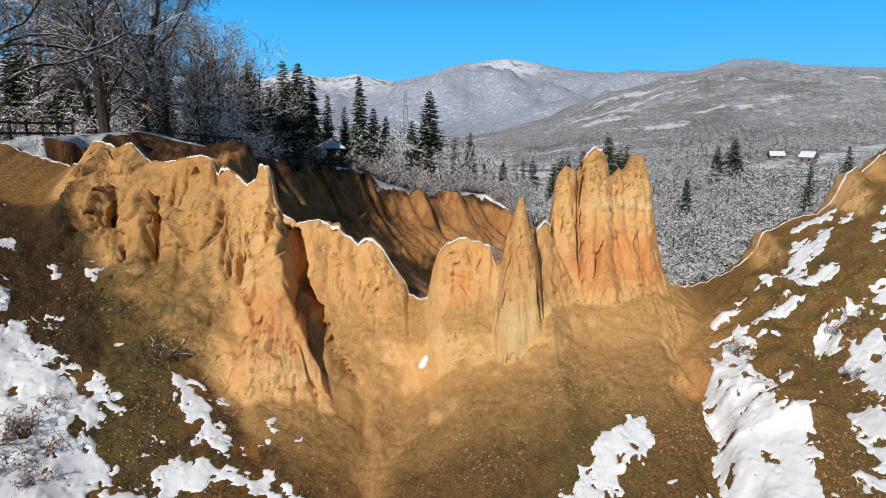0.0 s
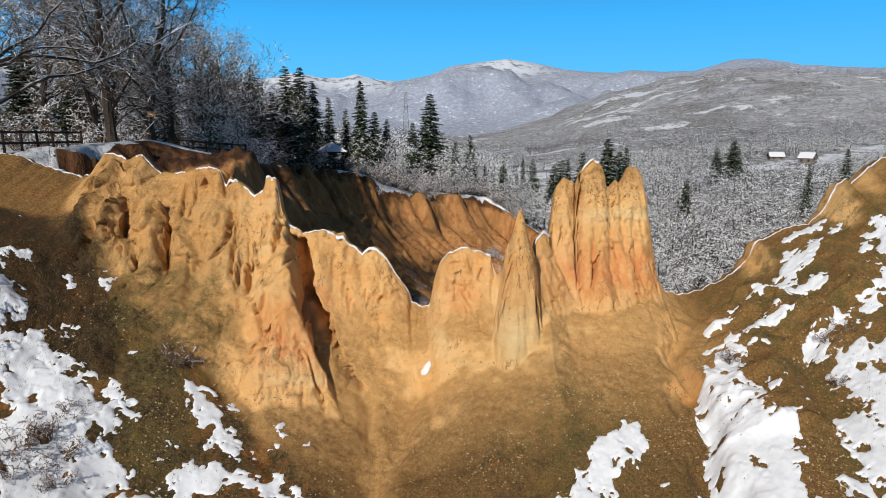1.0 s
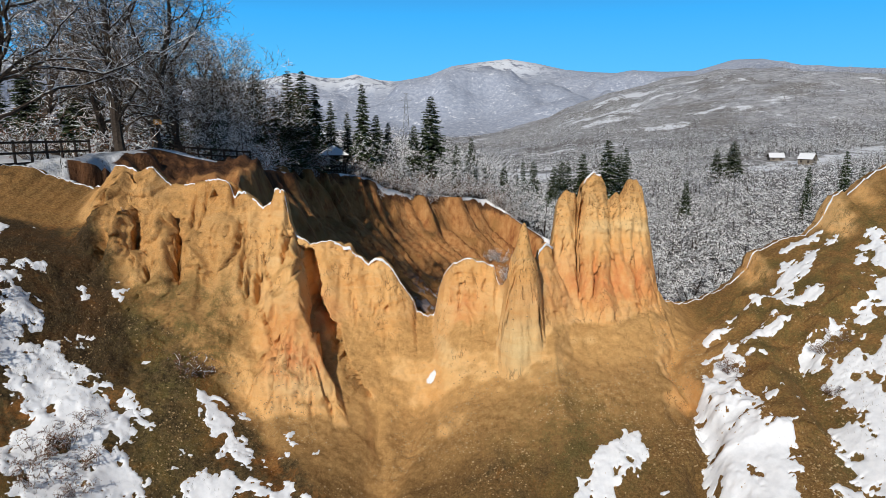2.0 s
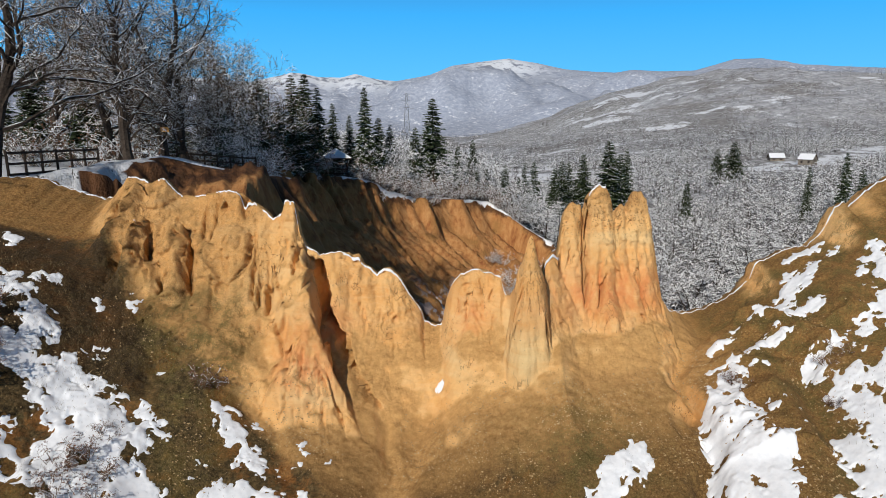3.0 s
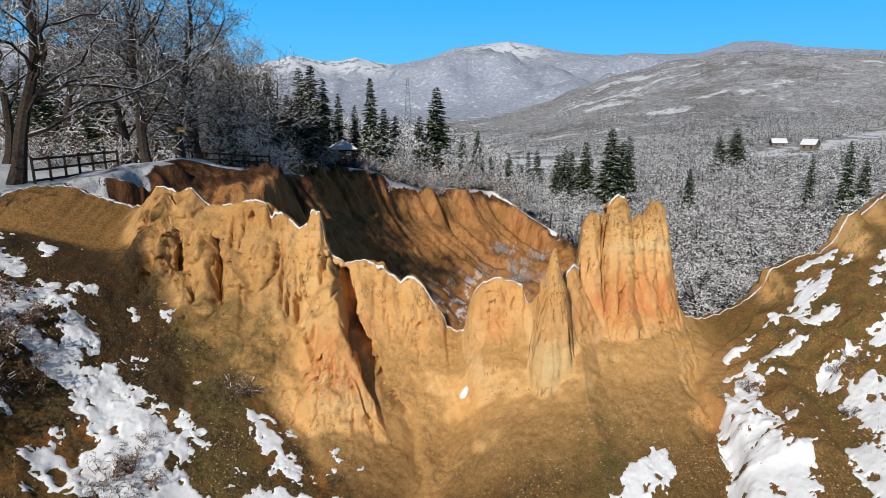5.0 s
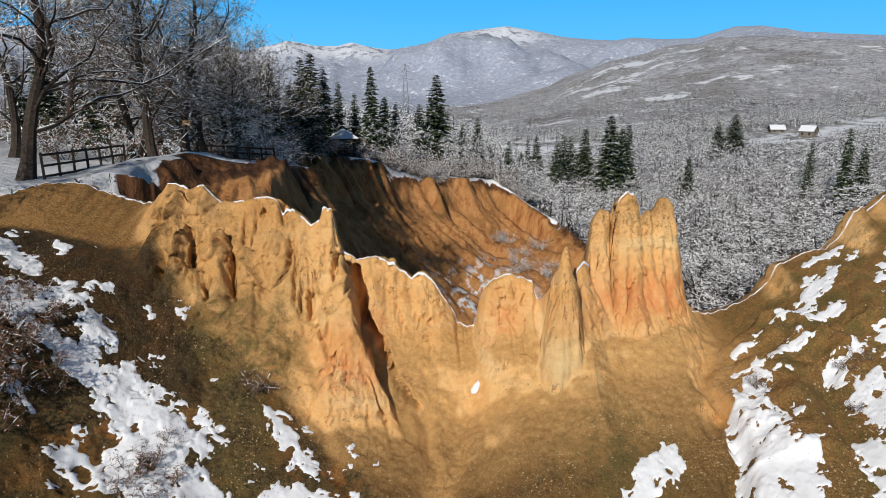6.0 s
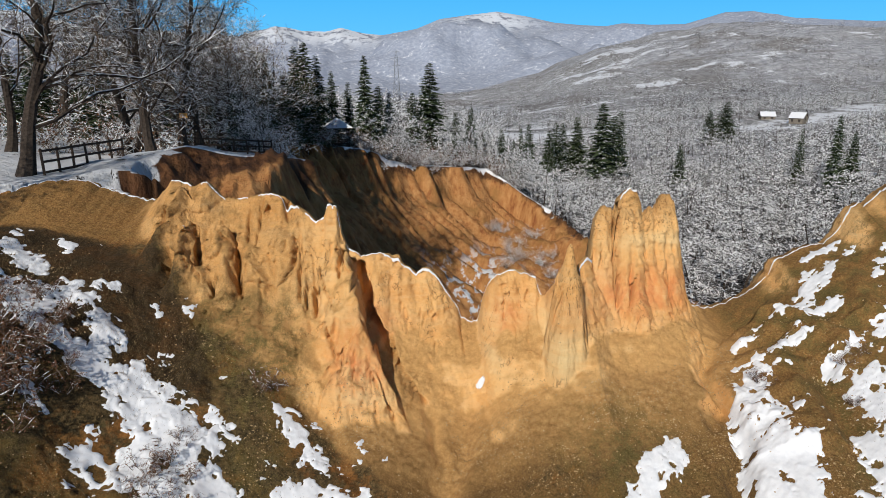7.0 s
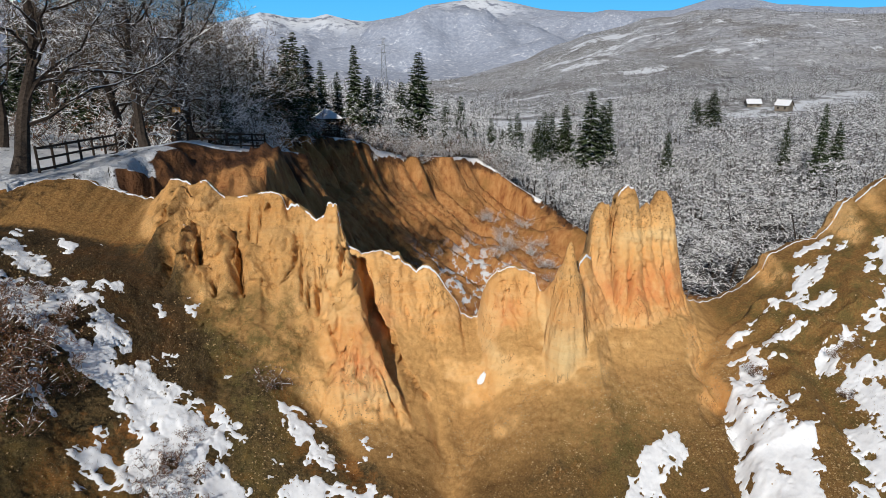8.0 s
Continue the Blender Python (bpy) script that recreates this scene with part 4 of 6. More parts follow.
# ---- snow that lies on the ground ----
SNOW_FIELDS = {
    "wide drift between tussocks": [(-13.6, 16.9, -12.4, 16.9, 0.30), (-12.2, 16.8, -11.5, 16.1, 0.30), (-14.6, 16.6, -13.6, 16.7, 0.35), (-9.7, 14.7, -8.8, 14.3, 0.5), (-8.6, 13.9, -8.1, 13.0, 0.45), (-10.3, 14.2, -9.4, 13.2, 0.5), (-15.6, 16.4, -13.5, 15.9, 0.55), (-13.3, 15.5, -11.9, 15.1, 0.42), (-11.85, 16.5, -11.7, 15.4, 0.3), (-11.8, 15.0, -10.8, 15.0, 0.5), (-10.9, 15.1, -9.8, 14.6, 0.5), (-10.5, 15.6, -9.9, 15.1, 0.36),
                                    (-9.9, 14.5, -9.0, 13.9, 0.62), (-9.1, 14.1, -8.2, 14.1, 0.6), (-9.6, 13.4, -9.4, 12.5, 0.72), (-8.7, 13.5, -7.8, 12.9, 0.62), (-9.0, 12.6, -8.0, 11.6, 0.95)],
    "scrap of snow under the brush": [(-12.4, 13.3, -12.0, 13.15, 0.2)],
    "small drift on the dark slope": [(-6.3, 15.4, -5.5, 14.5, 0.42)],
    "thin broken drift": [(-6.2, 13.3, -4.9, 13.9, 0.32), (-4.6, 13.6, -3.3, 13.2, 0.28), (-6.8, 12.6, -5.6, 12.6, 0.3)],
    "tongue of snow on the gravel": [(4.7, 14.5, 3.3, 13.1, 0.36), (3.3, 13.2, 2.4, 12.2, 0.4)],
    "wide drift above the washed channel": [(7.85, 16.55, 7.2, 15.8, 0.40), (7.15, 15.6, 6.75, 13.6, 0.46), (7.25, 15.0, 7.45, 13.6, 0.36), (6.8, 13.6, 6.35, 12.3, 0.62), (7.5, 13.4, 7.2, 12.2, 0.62), (7.0, 13.6, 7.3, 12.6, 0.5), (8.8, 16.7, 8.1, 16.5, 0.18), (6.4, 12.2, 5.8, 11.3, 0.9)],
    "dab of snow on a clay knob": [(-10.78, 20.15, -10.66, 20.1, 0.15)],
    "snow bank between the ridge and the fence": [(-18.0, 24.6, -15.4, 24.0, 0.55), (-15.6, 23.75, -13.4, 23.55, 0.42), (-14.6, 24.4, -13.6, 24.1, 0.35)],
    "drift in the hollow of the slope": [(11.7, 16.5, 10.1, 15.95, 0.36), (10.5, 15.5, 10.1, 13.8, 0.5), (11.6, 15.2, 10.8, 13, 0.85), (9.5, 13, 9.8, 11.4, 0.6), (12.6, 16.6, 12.3, 14.6, 0.7), (12.3, 15.6, 11.2, 12.6, 1.0), (10.4, 13.6, 10.2, 12.0, 0.8)],
    "ragged streak down the slope": [(12.5, 20.1, 11.6, 19.6, 0.16), (11.6, 19.6, 10.4, 19.1, 0.32), (11.1, 19.8, 10.7, 19.6, 0.15), (10.4, 18.9, 9.5, 18.6, 0.26), (9.5, 18.7, 7.8, 18.0, 0.17), (10.4, 18.5, 10.3, 18.2, 0.14), (10.3, 18.3, 10.9, 17.9, 0.12)],
    "tongue of snow under the crest": [(12.4, 20.75, 11.3, 20.5, 0.17)],
    "narrow streak of snow": [(9.7, 17.3, 8.2, 17.0, 0.16), (8.3, 17.0, 7.5, 17.0, 0.14)],
    "short streak of snow": [(9.6, 17.7, 9.2, 17.5, 0.11)],
    "old snow under the bank": [(13.3, 19.0, 12.7, 18.5, 0.26)],
    "spots of snow on the grass": [(-15.6, 18.5, -14.3, 17.7, 0.4)],
    "small spot of snow": [(-14.5, 19.5, -14.1, 19.2, 0.2)],
    "spot of snow among dead grass": [(-12.6, 17.6, -12, 17.9, 0.22)],
    "sliver of snow below the cliff": [(-10.95, 17.95, -10.8, 17.7, 0.15)],
    "sliver of snow in the gully": [(-0.64, 18.14, -0.54, 18.2, 0.03)],
    "patch of snow under the bank": [(13.2, 18.4, 12.9, 17.9, 0.3)],
}


# soil that shows through the drifts: place and radius
SNOW_HOLES = [(-12.95, 15.8, 0.32), (-9.15, 13.1, 0.24), (10.6, 15.85, 0.46), (11.15, 15.5, 0.3), (11.2, 16.3, 0.2), (-8.4, 12.4, 0.15), (7.6, 13.6, 0.14), (10.9, 14.2, 0.24), (10.55, 15.75, 0.25), (11.6, 15.9, 0.32), (11.9, 16.4, 0.2), (10.4, 14.8, 0.16), (7.4, 15.1, 0.15), (11.7, 14.6, 0.2)]


def pieces(mask):
    """The separate patches of a mask, the largest first, without the crumbs."""
    mark = np.where(mask, np.arange(1, mask.size + 1).reshape(mask.shape), 0)
    while True:
        wide = np.pad(mark, 1)
        best = mark
        for dy, dx in itertools.product((0, 1, 2), (0, 1, 2)):
            best = np.maximum(best, wide[dy:dy + mask.shape[0], dx:dx + mask.shape[1]])
        best = np.where(mask, best, 0)
        # follow the marks themselves, which halves the way each time
        jump = np.concatenate([[0], best.reshape(-1)])
        best = np.where(mask, jump[best], 0)
        if (best == mark).all():
            break
        mark = best
    names, sizes = np.unique(mark[mask], return_counts=True)
    return [mark == names[k] for k in np.argsort(-sizes) if sizes[k] >= 30]


def snow_field(name, strokes, seed):
    pts = np.array(strokes)
    x0, x1 = min(pts[:, 0].min(), pts[:, 2].min()) - 1.2, max(pts[:, 0].max(), pts[:, 2].max()) + 1.2
    y0, y1 = min(pts[:, 1].min(), pts[:, 3].min()) - 1.2, max(pts[:, 1].max(), pts[:, 3].max()) + 1.2
    step = 0.032 if (x1 - x0) < 5.5 else 0.04
    xx, yy = np.meshgrid(np.arange(x0, x1, step), np.arange(y0, y1, step))
    field = np.full(xx.shape, -9.0)
    for ax, ay, bx, by, r in strokes:
        u = np.clip(((xx - ax) * (bx - ax) + (yy - ay) * (by - ay)) / ((bx - ax) ** 2 + (by - ay) ** 2), 0, 1)
        field = np.maximum(field, r - np.hypot(xx - ax - u * (bx - ax), yy - ay - u * (by - ay)))
    calm = min(1.0, 0.25 + 3 * max(r for *_, r in strokes))
    field = 0.8 * field - 0.05 * calm + calm * 0.13 * fbm(xx * 1.0, yy * 1.0, 3, 200 + seed, 0.6) + calm * 0.13 * fbm(xx * 4.2, yy * 3.6, 3, 230 + seed, 0.7) - 0.26 * ramp(fbm(xx * 3.0, yy * 3.0, 4, 300 + seed, 0.6), 0.5, 0.85) * ramp(field, 1.0, 0.2)
    for hx, hy, hr in SNOW_HOLES:
        field = np.minimum(field, 0.8 * (np.hypot(xx - hx, yy - hy) - hr) + 0.12 * fbm(xx * 3, yy * 3, 3, 330))
    soil = near_height(xx, yy)
    even = soil.copy()
    for _ in range(30):
        even[1:-1] = (even[:-2] + even[1:-1] * 2 + even[2:]) / 4
        even[:, 1:-1] = (even[:, :-2] + even[:, 1:-1] * 2 + even[:, 2:]) / 4
    zz = np.maximum(soil + 0.012, even + 0.02 * ramp(field, 0.05, 0.3)) + 0.018 * ramp(field, 0.0, 0.06) - 0.05 * ramp(field, 0.0, -0.06)
    low = np.maximum(np.maximum(field[:-1, :-1], field[1:, 1:]), np.maximum(field[:-1, 1:], field[1:, :-1]))
    for n, piece in enumerate(pieces(low > -0.04)):
        me, _ = grid_mesh("snow_drift", xx, yy, zz, piece)
        me.materials.append(SNOW)
        tagged(new("snow_drift", me), (name if n == 0 else "ragged scrap of old snow beside a drift") + ", on bare soil", "snow", "snow drifts")


for i, (name, strokes) in enumerate(SNOW_FIELDS.items()):
    snow_field(name, strokes, i)


def snow_specks():
    """Crumbs of snow left among grass and stones."""
    xx, yy = np.meshgrid(np.arange(-16, 12.5, 0.06), np.arange(11.5, 20.2, 0.06))
    where = ramp(xx, -9.5, -12) * ramp(yy, 20, 18.6) * 0.9 + 0.42 * ramp(xx, -3.2, -4.5) * ramp(yy, 16.6, 15) + 0.5 * ramp(xx, 7.8, 9) * ramp(yy, 18.8, 17.6) + 0.25 * ramp(yy, 13.2, 12.2)
    field = fbm(xx * 1.2, yy * 1.6, 5, 601, 0.66) - 1.18 + 0.45 * np.clip(where, 0, 1)
    field[where < 0.05] = -1
    zz = near_height(xx, yy) + 0.004 + 0.03 * ramp(field, 0, 0.1) - 0.05 * ramp(field, 0.0, -0.08)
    low = np.maximum(np.maximum(field[:-1, :-1], field[1:, 1:]), np.maximum(field[:-1, 1:], field[1:, :-1]))
    me, _ = grid_mesh("snow_crumbs", xx, yy, zz, low > -0.03)
    me.materials.append(SNOW)
    tagged(new("snow_crumbs", me), "crumbs of old snow among grass and stones", "snow", kind="stuff")


snow_specks()


def snow_cap(x0, x1, wide, seed):
    """A thin lip of snow along the crest."""
    xs = np.arange(x0, x1, 0.035)
    across = np.linspace(-0.07, 1, 8)
    wd = 0.36 * wide * (0.65 + 0.5 * fbm(xs * 1.7, xs * 0 + seed, 3, 400))
    wd = np.clip(wd, 0.03, None) * ramp(xs, x0, x0 + 0.12) * ramp(xs, x1, x1 - 0.12) + 0.01
    xx = np.broadcast_to(xs[None, :], (8, len(xs))).copy()
    yy = curve_at(xs, CREST_Y)[None, :] - 0.10 + across[:, None] * wd[None, :] + 0.012 * fbm(xs * 9, xs * 0, 2, 401)[None, :]
    zz = near_height(xx, yy) + (0.016 * np.sin(np.pi * np.clip(across, 0, 1)) ** 0.5 - 0.03 * (across < 0) - 0.02 * (across > 0.95))[:, None]
    me, _ = grid_mesh("snow_cap", xx, yy, zz)
    me.materials.append(SNOW)
    lip = new("snow_lip", me)
    lip.parent = RIDGE


for i, (x0, x1, wide) in enumerate([(-17.5, -12.5, 0.32), (-11.7, -10.95, 0.16), (-10.6, -9.75, 0.18), (-9.3, -8.9, 0.12), (-8.5, -6.9, 0.2), (-6.7, -6.0, 0.18), (-5.88, -5.42, 0.34), (-5.25, -3.3, 0.2),
                                    (-3.3, -2.0, 0.13), (-2.0, -1.2, 0.14), (-1.22, -0.4, 0.34), (-0.36, 1.65, 0.16), (2.72, 3.32, 0.26), (4.42, 4.98, 0.15), (7.3, 10.3, 0.17), (10.35, 12.9, 0.2), (12.9, 13.5, 0.25), (13.6, 16, 0.4)]):
    snow_cap(x0, x1, wide, i)


def rim_snow(course, broad, out):
    """Snow left along the top edge of the scarp."""
    pts = np.array(course, float)
    run = np.concatenate([[0], np.cumsum(np.hypot(*np.diff(pts, axis=0).T))])
    s = np.arange(0, run[-1], 0.3)
    cx, cy = np.interp(s, run, pts[:, 0]), np.interp(s, run, pts[:, 1])
    tx, ty = np.gradient(cx), np.gradient(cy)
    size = np.hypot(tx, ty)
    nx, ny = -ty / size, tx / size
    across = np.linspace(-0.35, 1, 7)[:, None] + out
    wide = (0.2 + 0.4 * fbm(s * 0.25, s * 0, 3, 811) + broad * ramp(s, run[-1] - 30, run[-1]))[None, :].clip(0.12, 3)
    xx, yy = cx[None, :] + nx[None, :] * across * wide, cy[None, :] + ny[None, :] * across * wide
    zz = land_height(xx, yy) + 0.10 * np.sin(np.pi * np.clip((across - out) * 0.74 + 0.26, 0, 1)) - 0.02
    me, _ = grid_mesh("snow_lip", xx, yy, zz)
    me.materials.append(SNOW)
    lip = new("snow_lip", me)
    lip.parent = VALLEY


rim_snow(RIM[8:15], 0.5, 0.0)
rim_snow(RIM[1:6], 0.0, 2.2)

# ---- trees ----
def wander(rng, p, d, length, steps, bend, lift=0.0):
    pts = [p.copy()]
    for _ in range(steps):
        d = (d + Vector((rng.uniform(-1, 1), rng.uniform(-1, 1), rng.uniform(-1, 1) + lift)) * bend).normalized()
        p = p + d * (length / steps)
        pts.append(p.copy())
    return pts, d


def taper(a, b, n):
    return [a + (b - a) * i / n for i in range(n + 1)]


def crossways(rng, d):
    v = Vector((rng.gauss(0, 1), rng.gauss(0, 1), rng.gauss(0, 1)))
    return (v - d * v.dot(d)).normalized()


def chain(shape, rng, pts, wide):
    """A slim flat bough along points."""
    for a, b in zip(pts, pts[1:]):
        shape.blade(a, b + (b - a) * 0.1, crossways(rng, (b - a).normalized()), wide)


def bare_tree_shapes(seed, high, girth, limbs, branches, twigs, white, lean=(0, 0), fork=0.35, light=False, spread=0.0, rime=0.5, fat=0.02, bend=0.22):
    """A leafless broadleaf tree with snow along its boughs: trunk, boughs and snow."""
    rng = random.Random(seed)
    trunk, bough, snow = Shape(), Shape(), Shape()
    d = Vector((lean[0], lean[1], 1)).normalized()
    spine, _ = wander(rng, Vector((0, 0, -0.3)), d, high * 0.72, 9, 0.09 if light else 0.2, 0.25)
    radii = [girth * (1.35 if i == 0 else 1.0) * (1 - 0.80 * i / 9) for i in range(10)]
    trunk.tube(spine[::3] if light else spine, radii[::3] if light else radii, 3 if light else 8)
    for k in range(limbs):
        f = fork + (1 - fork) * (k / limbs) ** 0.8
        i = min(int(f * 9), 8)
        p = spine[i].lerp(spine[i + 1], f * 9 - i)
        axis = (spine[i + 1] - spine[i]).normalized()
        out = (crossways(rng, axis) * (rng.uniform(0.7, 1.1) + spread) + axis * rng.uniform(0.35, 0.9)).normalized()
        length = high * rng.uniform(0.30, 0.52) * (1.15 - 0.55 * f)
        r = max(radii[i] * rng.uniform(0.22, 0.44), 0.012)
        pts, _ = wander(rng, p, out, length, 6, bend, 0.3 - 0.3 * spread)
        if light and white == 0:
            chain(trunk, rng, pts[::2], r * 0.8)
        elif light:
            trunk.tube(pts[::2], taper(r, r * 0.25, 3), 3)
        else:
            trunk.tube(pts, taper(r, r * 0.22, 6), 5)
        snow_on(rng, snow, pts[::2] if light else pts, taper(r, r * 0.22, 3 if light else 6), white)
        for j in range(branches):
            g = rng.uniform(0.22, 1.0)
            n = min(int(g * 6), 5)
            q = pts[n].lerp(pts[n + 1], g * 6 - n)
            ax = (pts[n + 1] - pts[n]).normalized()
            o = (crossways(rng, ax) + ax * rng.uniform(0.4, 1.1)).normalized()
            bl = length * rng.uniform(0.25, 0.5) * (1.2 - 0.5 * g)
            br = max(r * 0.30 * (1.2 - 0.7 * g), 0.008)
            sub, _ = wander(rng, q, o, bl, 4, bend + 0.06, 0.0 if light else 0.1)
            if light:
                chain(snow if rng.random() < rime else bough, rng, sub[::2], max(br, fat * 1.1))
            else:
                bough.tube(sub, taper(br, br * 0.3, 4), 3)
                snow_on(rng, snow, sub, taper(br, br * 0.3, 4), white)
            for _ in range(twigs):
                h = rng.uniform(0.15, 1.0)
                n2 = min(int(h * 4), 3)
                w = sub[n2].lerp(sub[n2 + 1], h * 4 - n2)
                ax2 = (sub[n2 + 1] - sub[n2]).normalized()
                o2 = (crossways(rng, ax2) * 0.9 + ax2 * rng.uniform(0.5, 1.1)).normalized()
                tip, _ = wander(rng, w, o2, bl * rng.uniform(0.25, 0.6), 2, 0.45, 0.1)
                tr = max(br * 0.45, 0.010)
                to = snow if rng.random() < rime else bough
                if light:
                    to.blade(tip[0], tip[2], crossways(rng, (tip[2] - tip[0]).normalized()), max(tr, fat) * 1.2)
                else:
                    chain(bough, rng, tip, 0.013)
                    if rng.random() < rime:
                        i = rng.randrange(2)
                        up = Vector((0, 0, 0.018))
                        snow.blade(tip[i] + up, tip[i].lerp(tip[i + 1], rng.uniform(0.4, 1.0)) + up, crossways(rng, (tip[i + 1] - tip[i]).normalized()), rng.uniform(0.012, 0.024))
    return trunk, bough, snow


def snow_on(rng, snow, pts, radii, white):
    """Snow resting on the upper side of a bough."""
    for a, b, ra, rb in zip(pts, pts[1:], radii, radii[1:]):
        d = (b - a).normalized()
        if abs(d.z) < 0.82 and rng.random() < white:
            lift = 0.78
            snow.tube([a + Vector((0, 0, ra * lift)), b + Vector((0, 0, rb * lift))], [ra * 0.42 + 0.008, rb * 0.5 + 0.008], 3)


def spruce_shapes(seed, high, wide, white, whorls=20, droop=0.35):
    rng = random.Random(seed)
    trunk, needles, snow = Shape(), Shape(), Shape()
    trunk.tube([Vector((0, 0, -0.3)), Vector((0.02, 0, high * 0.5)), Vector((0, 0.02, high))], [high * 0.016, high * 0.010, 0], 6)
    total = whorls * 7
    for k in range(total):
        f = 0.07 + 0.92 * ((k + rng.uniform(-2, 2)) / total if 2 < k < total - 3 else k / total) ** 0.9
        z0 = high * f
        reach = wide * (1 - f) ** 0.8 * rng.uniform(0.7, 1.12) + 0.05 * wide
        a = k * 2.399 + rng.uniform(-0.5, 0.5)
        length = reach * rng.uniform(0.7, 1.15)
        out = Vector((math.cos(a), math.sin(a), 0))
        across = Vector((-math.sin(a), math.cos(a), 0))
        rise = 0.35 * (f - 0.45)
        pts = [Vector((0, 0, z0)) + out * length * u + Vector((0, 0, length * (rise * u - droop * u * u + 0.16 * u ** 4))) for u in (0, 0.25, 0.5, 0.75, 1.0)]
        trunk.tube([pts[0], pts[2], pts[4]], [0.012 * length + 0.004, 0.008 * length + 0.003, 0], 3)
        for i in range(8):
            u = 0.12 + 0.88 * i / 7
            n = min(int(u * 4), 3)
            p = pts[n].lerp(pts[n + 1], u * 4 - n)
            size = length * 0.40 * (1.05 - 0.75 * u) + 0.07 * wide
            for side in (-1, 1):
                tip = p + (across * side * rng.uniform(0.7, 1.0) + out * rng.uniform(0.3, 0.8)) * size + Vector((0, 0, -size * rng.uniform(0.05, 0.4)))
                broad = (out * 0.75 + Vector((0, 0, rng.uniform(-0.5, 0.5)))).normalized()
                needles.blade(p, tip, broad, size * 0.40)
                if rng.random() < white:
                    up = Vector((0, 0, 0.03 + 0.02 * size))
                    snow.blade(p.lerp(tip, 0.1) + up, p.lerp(tip, rng.uniform(0.6, 1.0)) + up, broad, size * 0.13)
    return trunk, needles, snow


def bush_shapes(seed, high, stems, twigs, white, leaves=3):
    """A many-stemmed shrub."""
    rng = random.Random(seed)
    wood, leaf, snow = Shape(), Shape(), Shape()
    for _ in range(stems):
        a = rng.uniform(0, 6.3)
        d = Vector((math.cos(a) * 0.8, math.sin(a) * 0.8, rng.uniform(0.5, 1.3))).normalized()
        base = Vector((math.cos(a), math.sin(a), 0)) * rng.uniform(0, 0.25) * high - Vector((0, 0, 0.08))
        pts, _ = wander(rng, base, d, high * rng.uniform(0.7, 1.2), 5, 0.25, 0.05)
        wood.tube(pts, taper(0.012 * high + 0.004, 0.003, 5), 3)
        snow_on(rng, snow, pts, taper(0.010 * high + 0.004, 0.004, 5), white)
        for _ in range(twigs):
            g = rng.uniform(0.25, 1)
            n = min(int(g * 5), 4)
            q = pts[n].lerp(pts[n + 1], g * 5 - n)
            o = (crossways(rng, (pts[n + 1] - pts[n]).normalized()) + Vector((0, 0, 0.3))).normalized()
            tip = q + o * high * rng.uniform(0.12, 0.32)
            (snow if rng.random() < white * 0.6 else wood).tube([q, q.lerp(tip, 0.5) + Vector((0, 0, 0.01)), tip], [0.005 * high + 0.002, 0.004 * high + 0.001, 0], 3)
            for _ in range(leaves):
                c = q.lerp(tip, rng.uniform(0.3, 1))
                w = crossways(rng, o) * high * 0.035
                (snow if rng.random() < white * 0.55 else leaf).blade(c, c + w + o * high * 0.02, crossways(rng, w.normalized()), high * 0.018)
    return wood, leaf, snow


def grow(name, shapes, names, mats, label, category, group):
    """Meshes of one plant, to be set out with plant()."""
    meshes = [(n, sh.mesh(n, m)) for n, sh, m in zip(names, shapes, mats) if sh.f]
    return name, meshes, label, category, group


def plant(kind, at, size=1.0, turn=0.0, label=""):
    name, meshes, text, category, group = kind
    root = new(name)
    root.matrix_basis = pose(*at, 0, 0, turn) @ Matrix.Scale(size, 4)
    tagged(root, label or text, category, group)
    for n, me in meshes:
        ob = new(n, me)
        ob.parent = root
        if n != "trunk":
            tagged(ob, kind="stuff")
    return root


TREE_PARTS, TREE_MATS = ("trunk", "crown", "snow"), (BARK, TWIG, RIME)
OAKS = [grow("oak_tree", bare_tree_shapes(500 + i, 15, (0.34, 0.30, 0.33)[i], 20, 13, 13, 0.9, ((0.10, 0.0), (-0.26, 0.05), (-0.16, 0.0))[i], 0.22, rime=0.8, bend=0.5), TREE_PARTS, TREE_MATS,
             "old leafless oak with snow along its boughs", "tree", "oaks on the plateau") for i in range(3)]
SLIM = [grow("bare_tree", bare_tree_shapes(520 + i, 11, 0.14, 13, 7, 6, 0.6, fork=0.15, light=True, spread=0.35, rime=0.34, fat=0.015, bend=0.36), TREE_PARTS, TREE_MATS, "slim leafless tree dusted with snow", "tree", "bare trees on the plateau") for i in range(4)]
FROST = [grow("frosted_tree", bare_tree_shapes(540 + i, 8, 0.11, 11, 8, 8, 0.9, fork=0.10, light=True, spread=0.7, rime=0.56, fat=0.026, bend=0.36), TREE_PARTS, (BARK, GREY_TWIG, RIME), "leafless tree white with fresh snow", "tree", "frosted valley trees") for i in range(5)]
SPRUCES = [grow("spruce_tree", spruce_shapes(560 + i, 12, (3.0, 2.6, 2.4, 2.8)[i], (0.4, 0.6, 0.55, 0.45)[i], 24), ("trunk", "needles", "snow"), (BARK, NEEDLE, RIME), "dark green spruce lightly dusted with snow", "tree", "spruces") for i in range(4)]
SHRUBS = [grow("frosted_shrub", bush_shapes(580 + i, 2.2, 16, 9, 0.9), ("crown", "foliage", "snow"), (TWIG, DRY, RIME), "leafless shrub weighed down with snow", "shrub", "frosted shrubs") for i in range(3)]
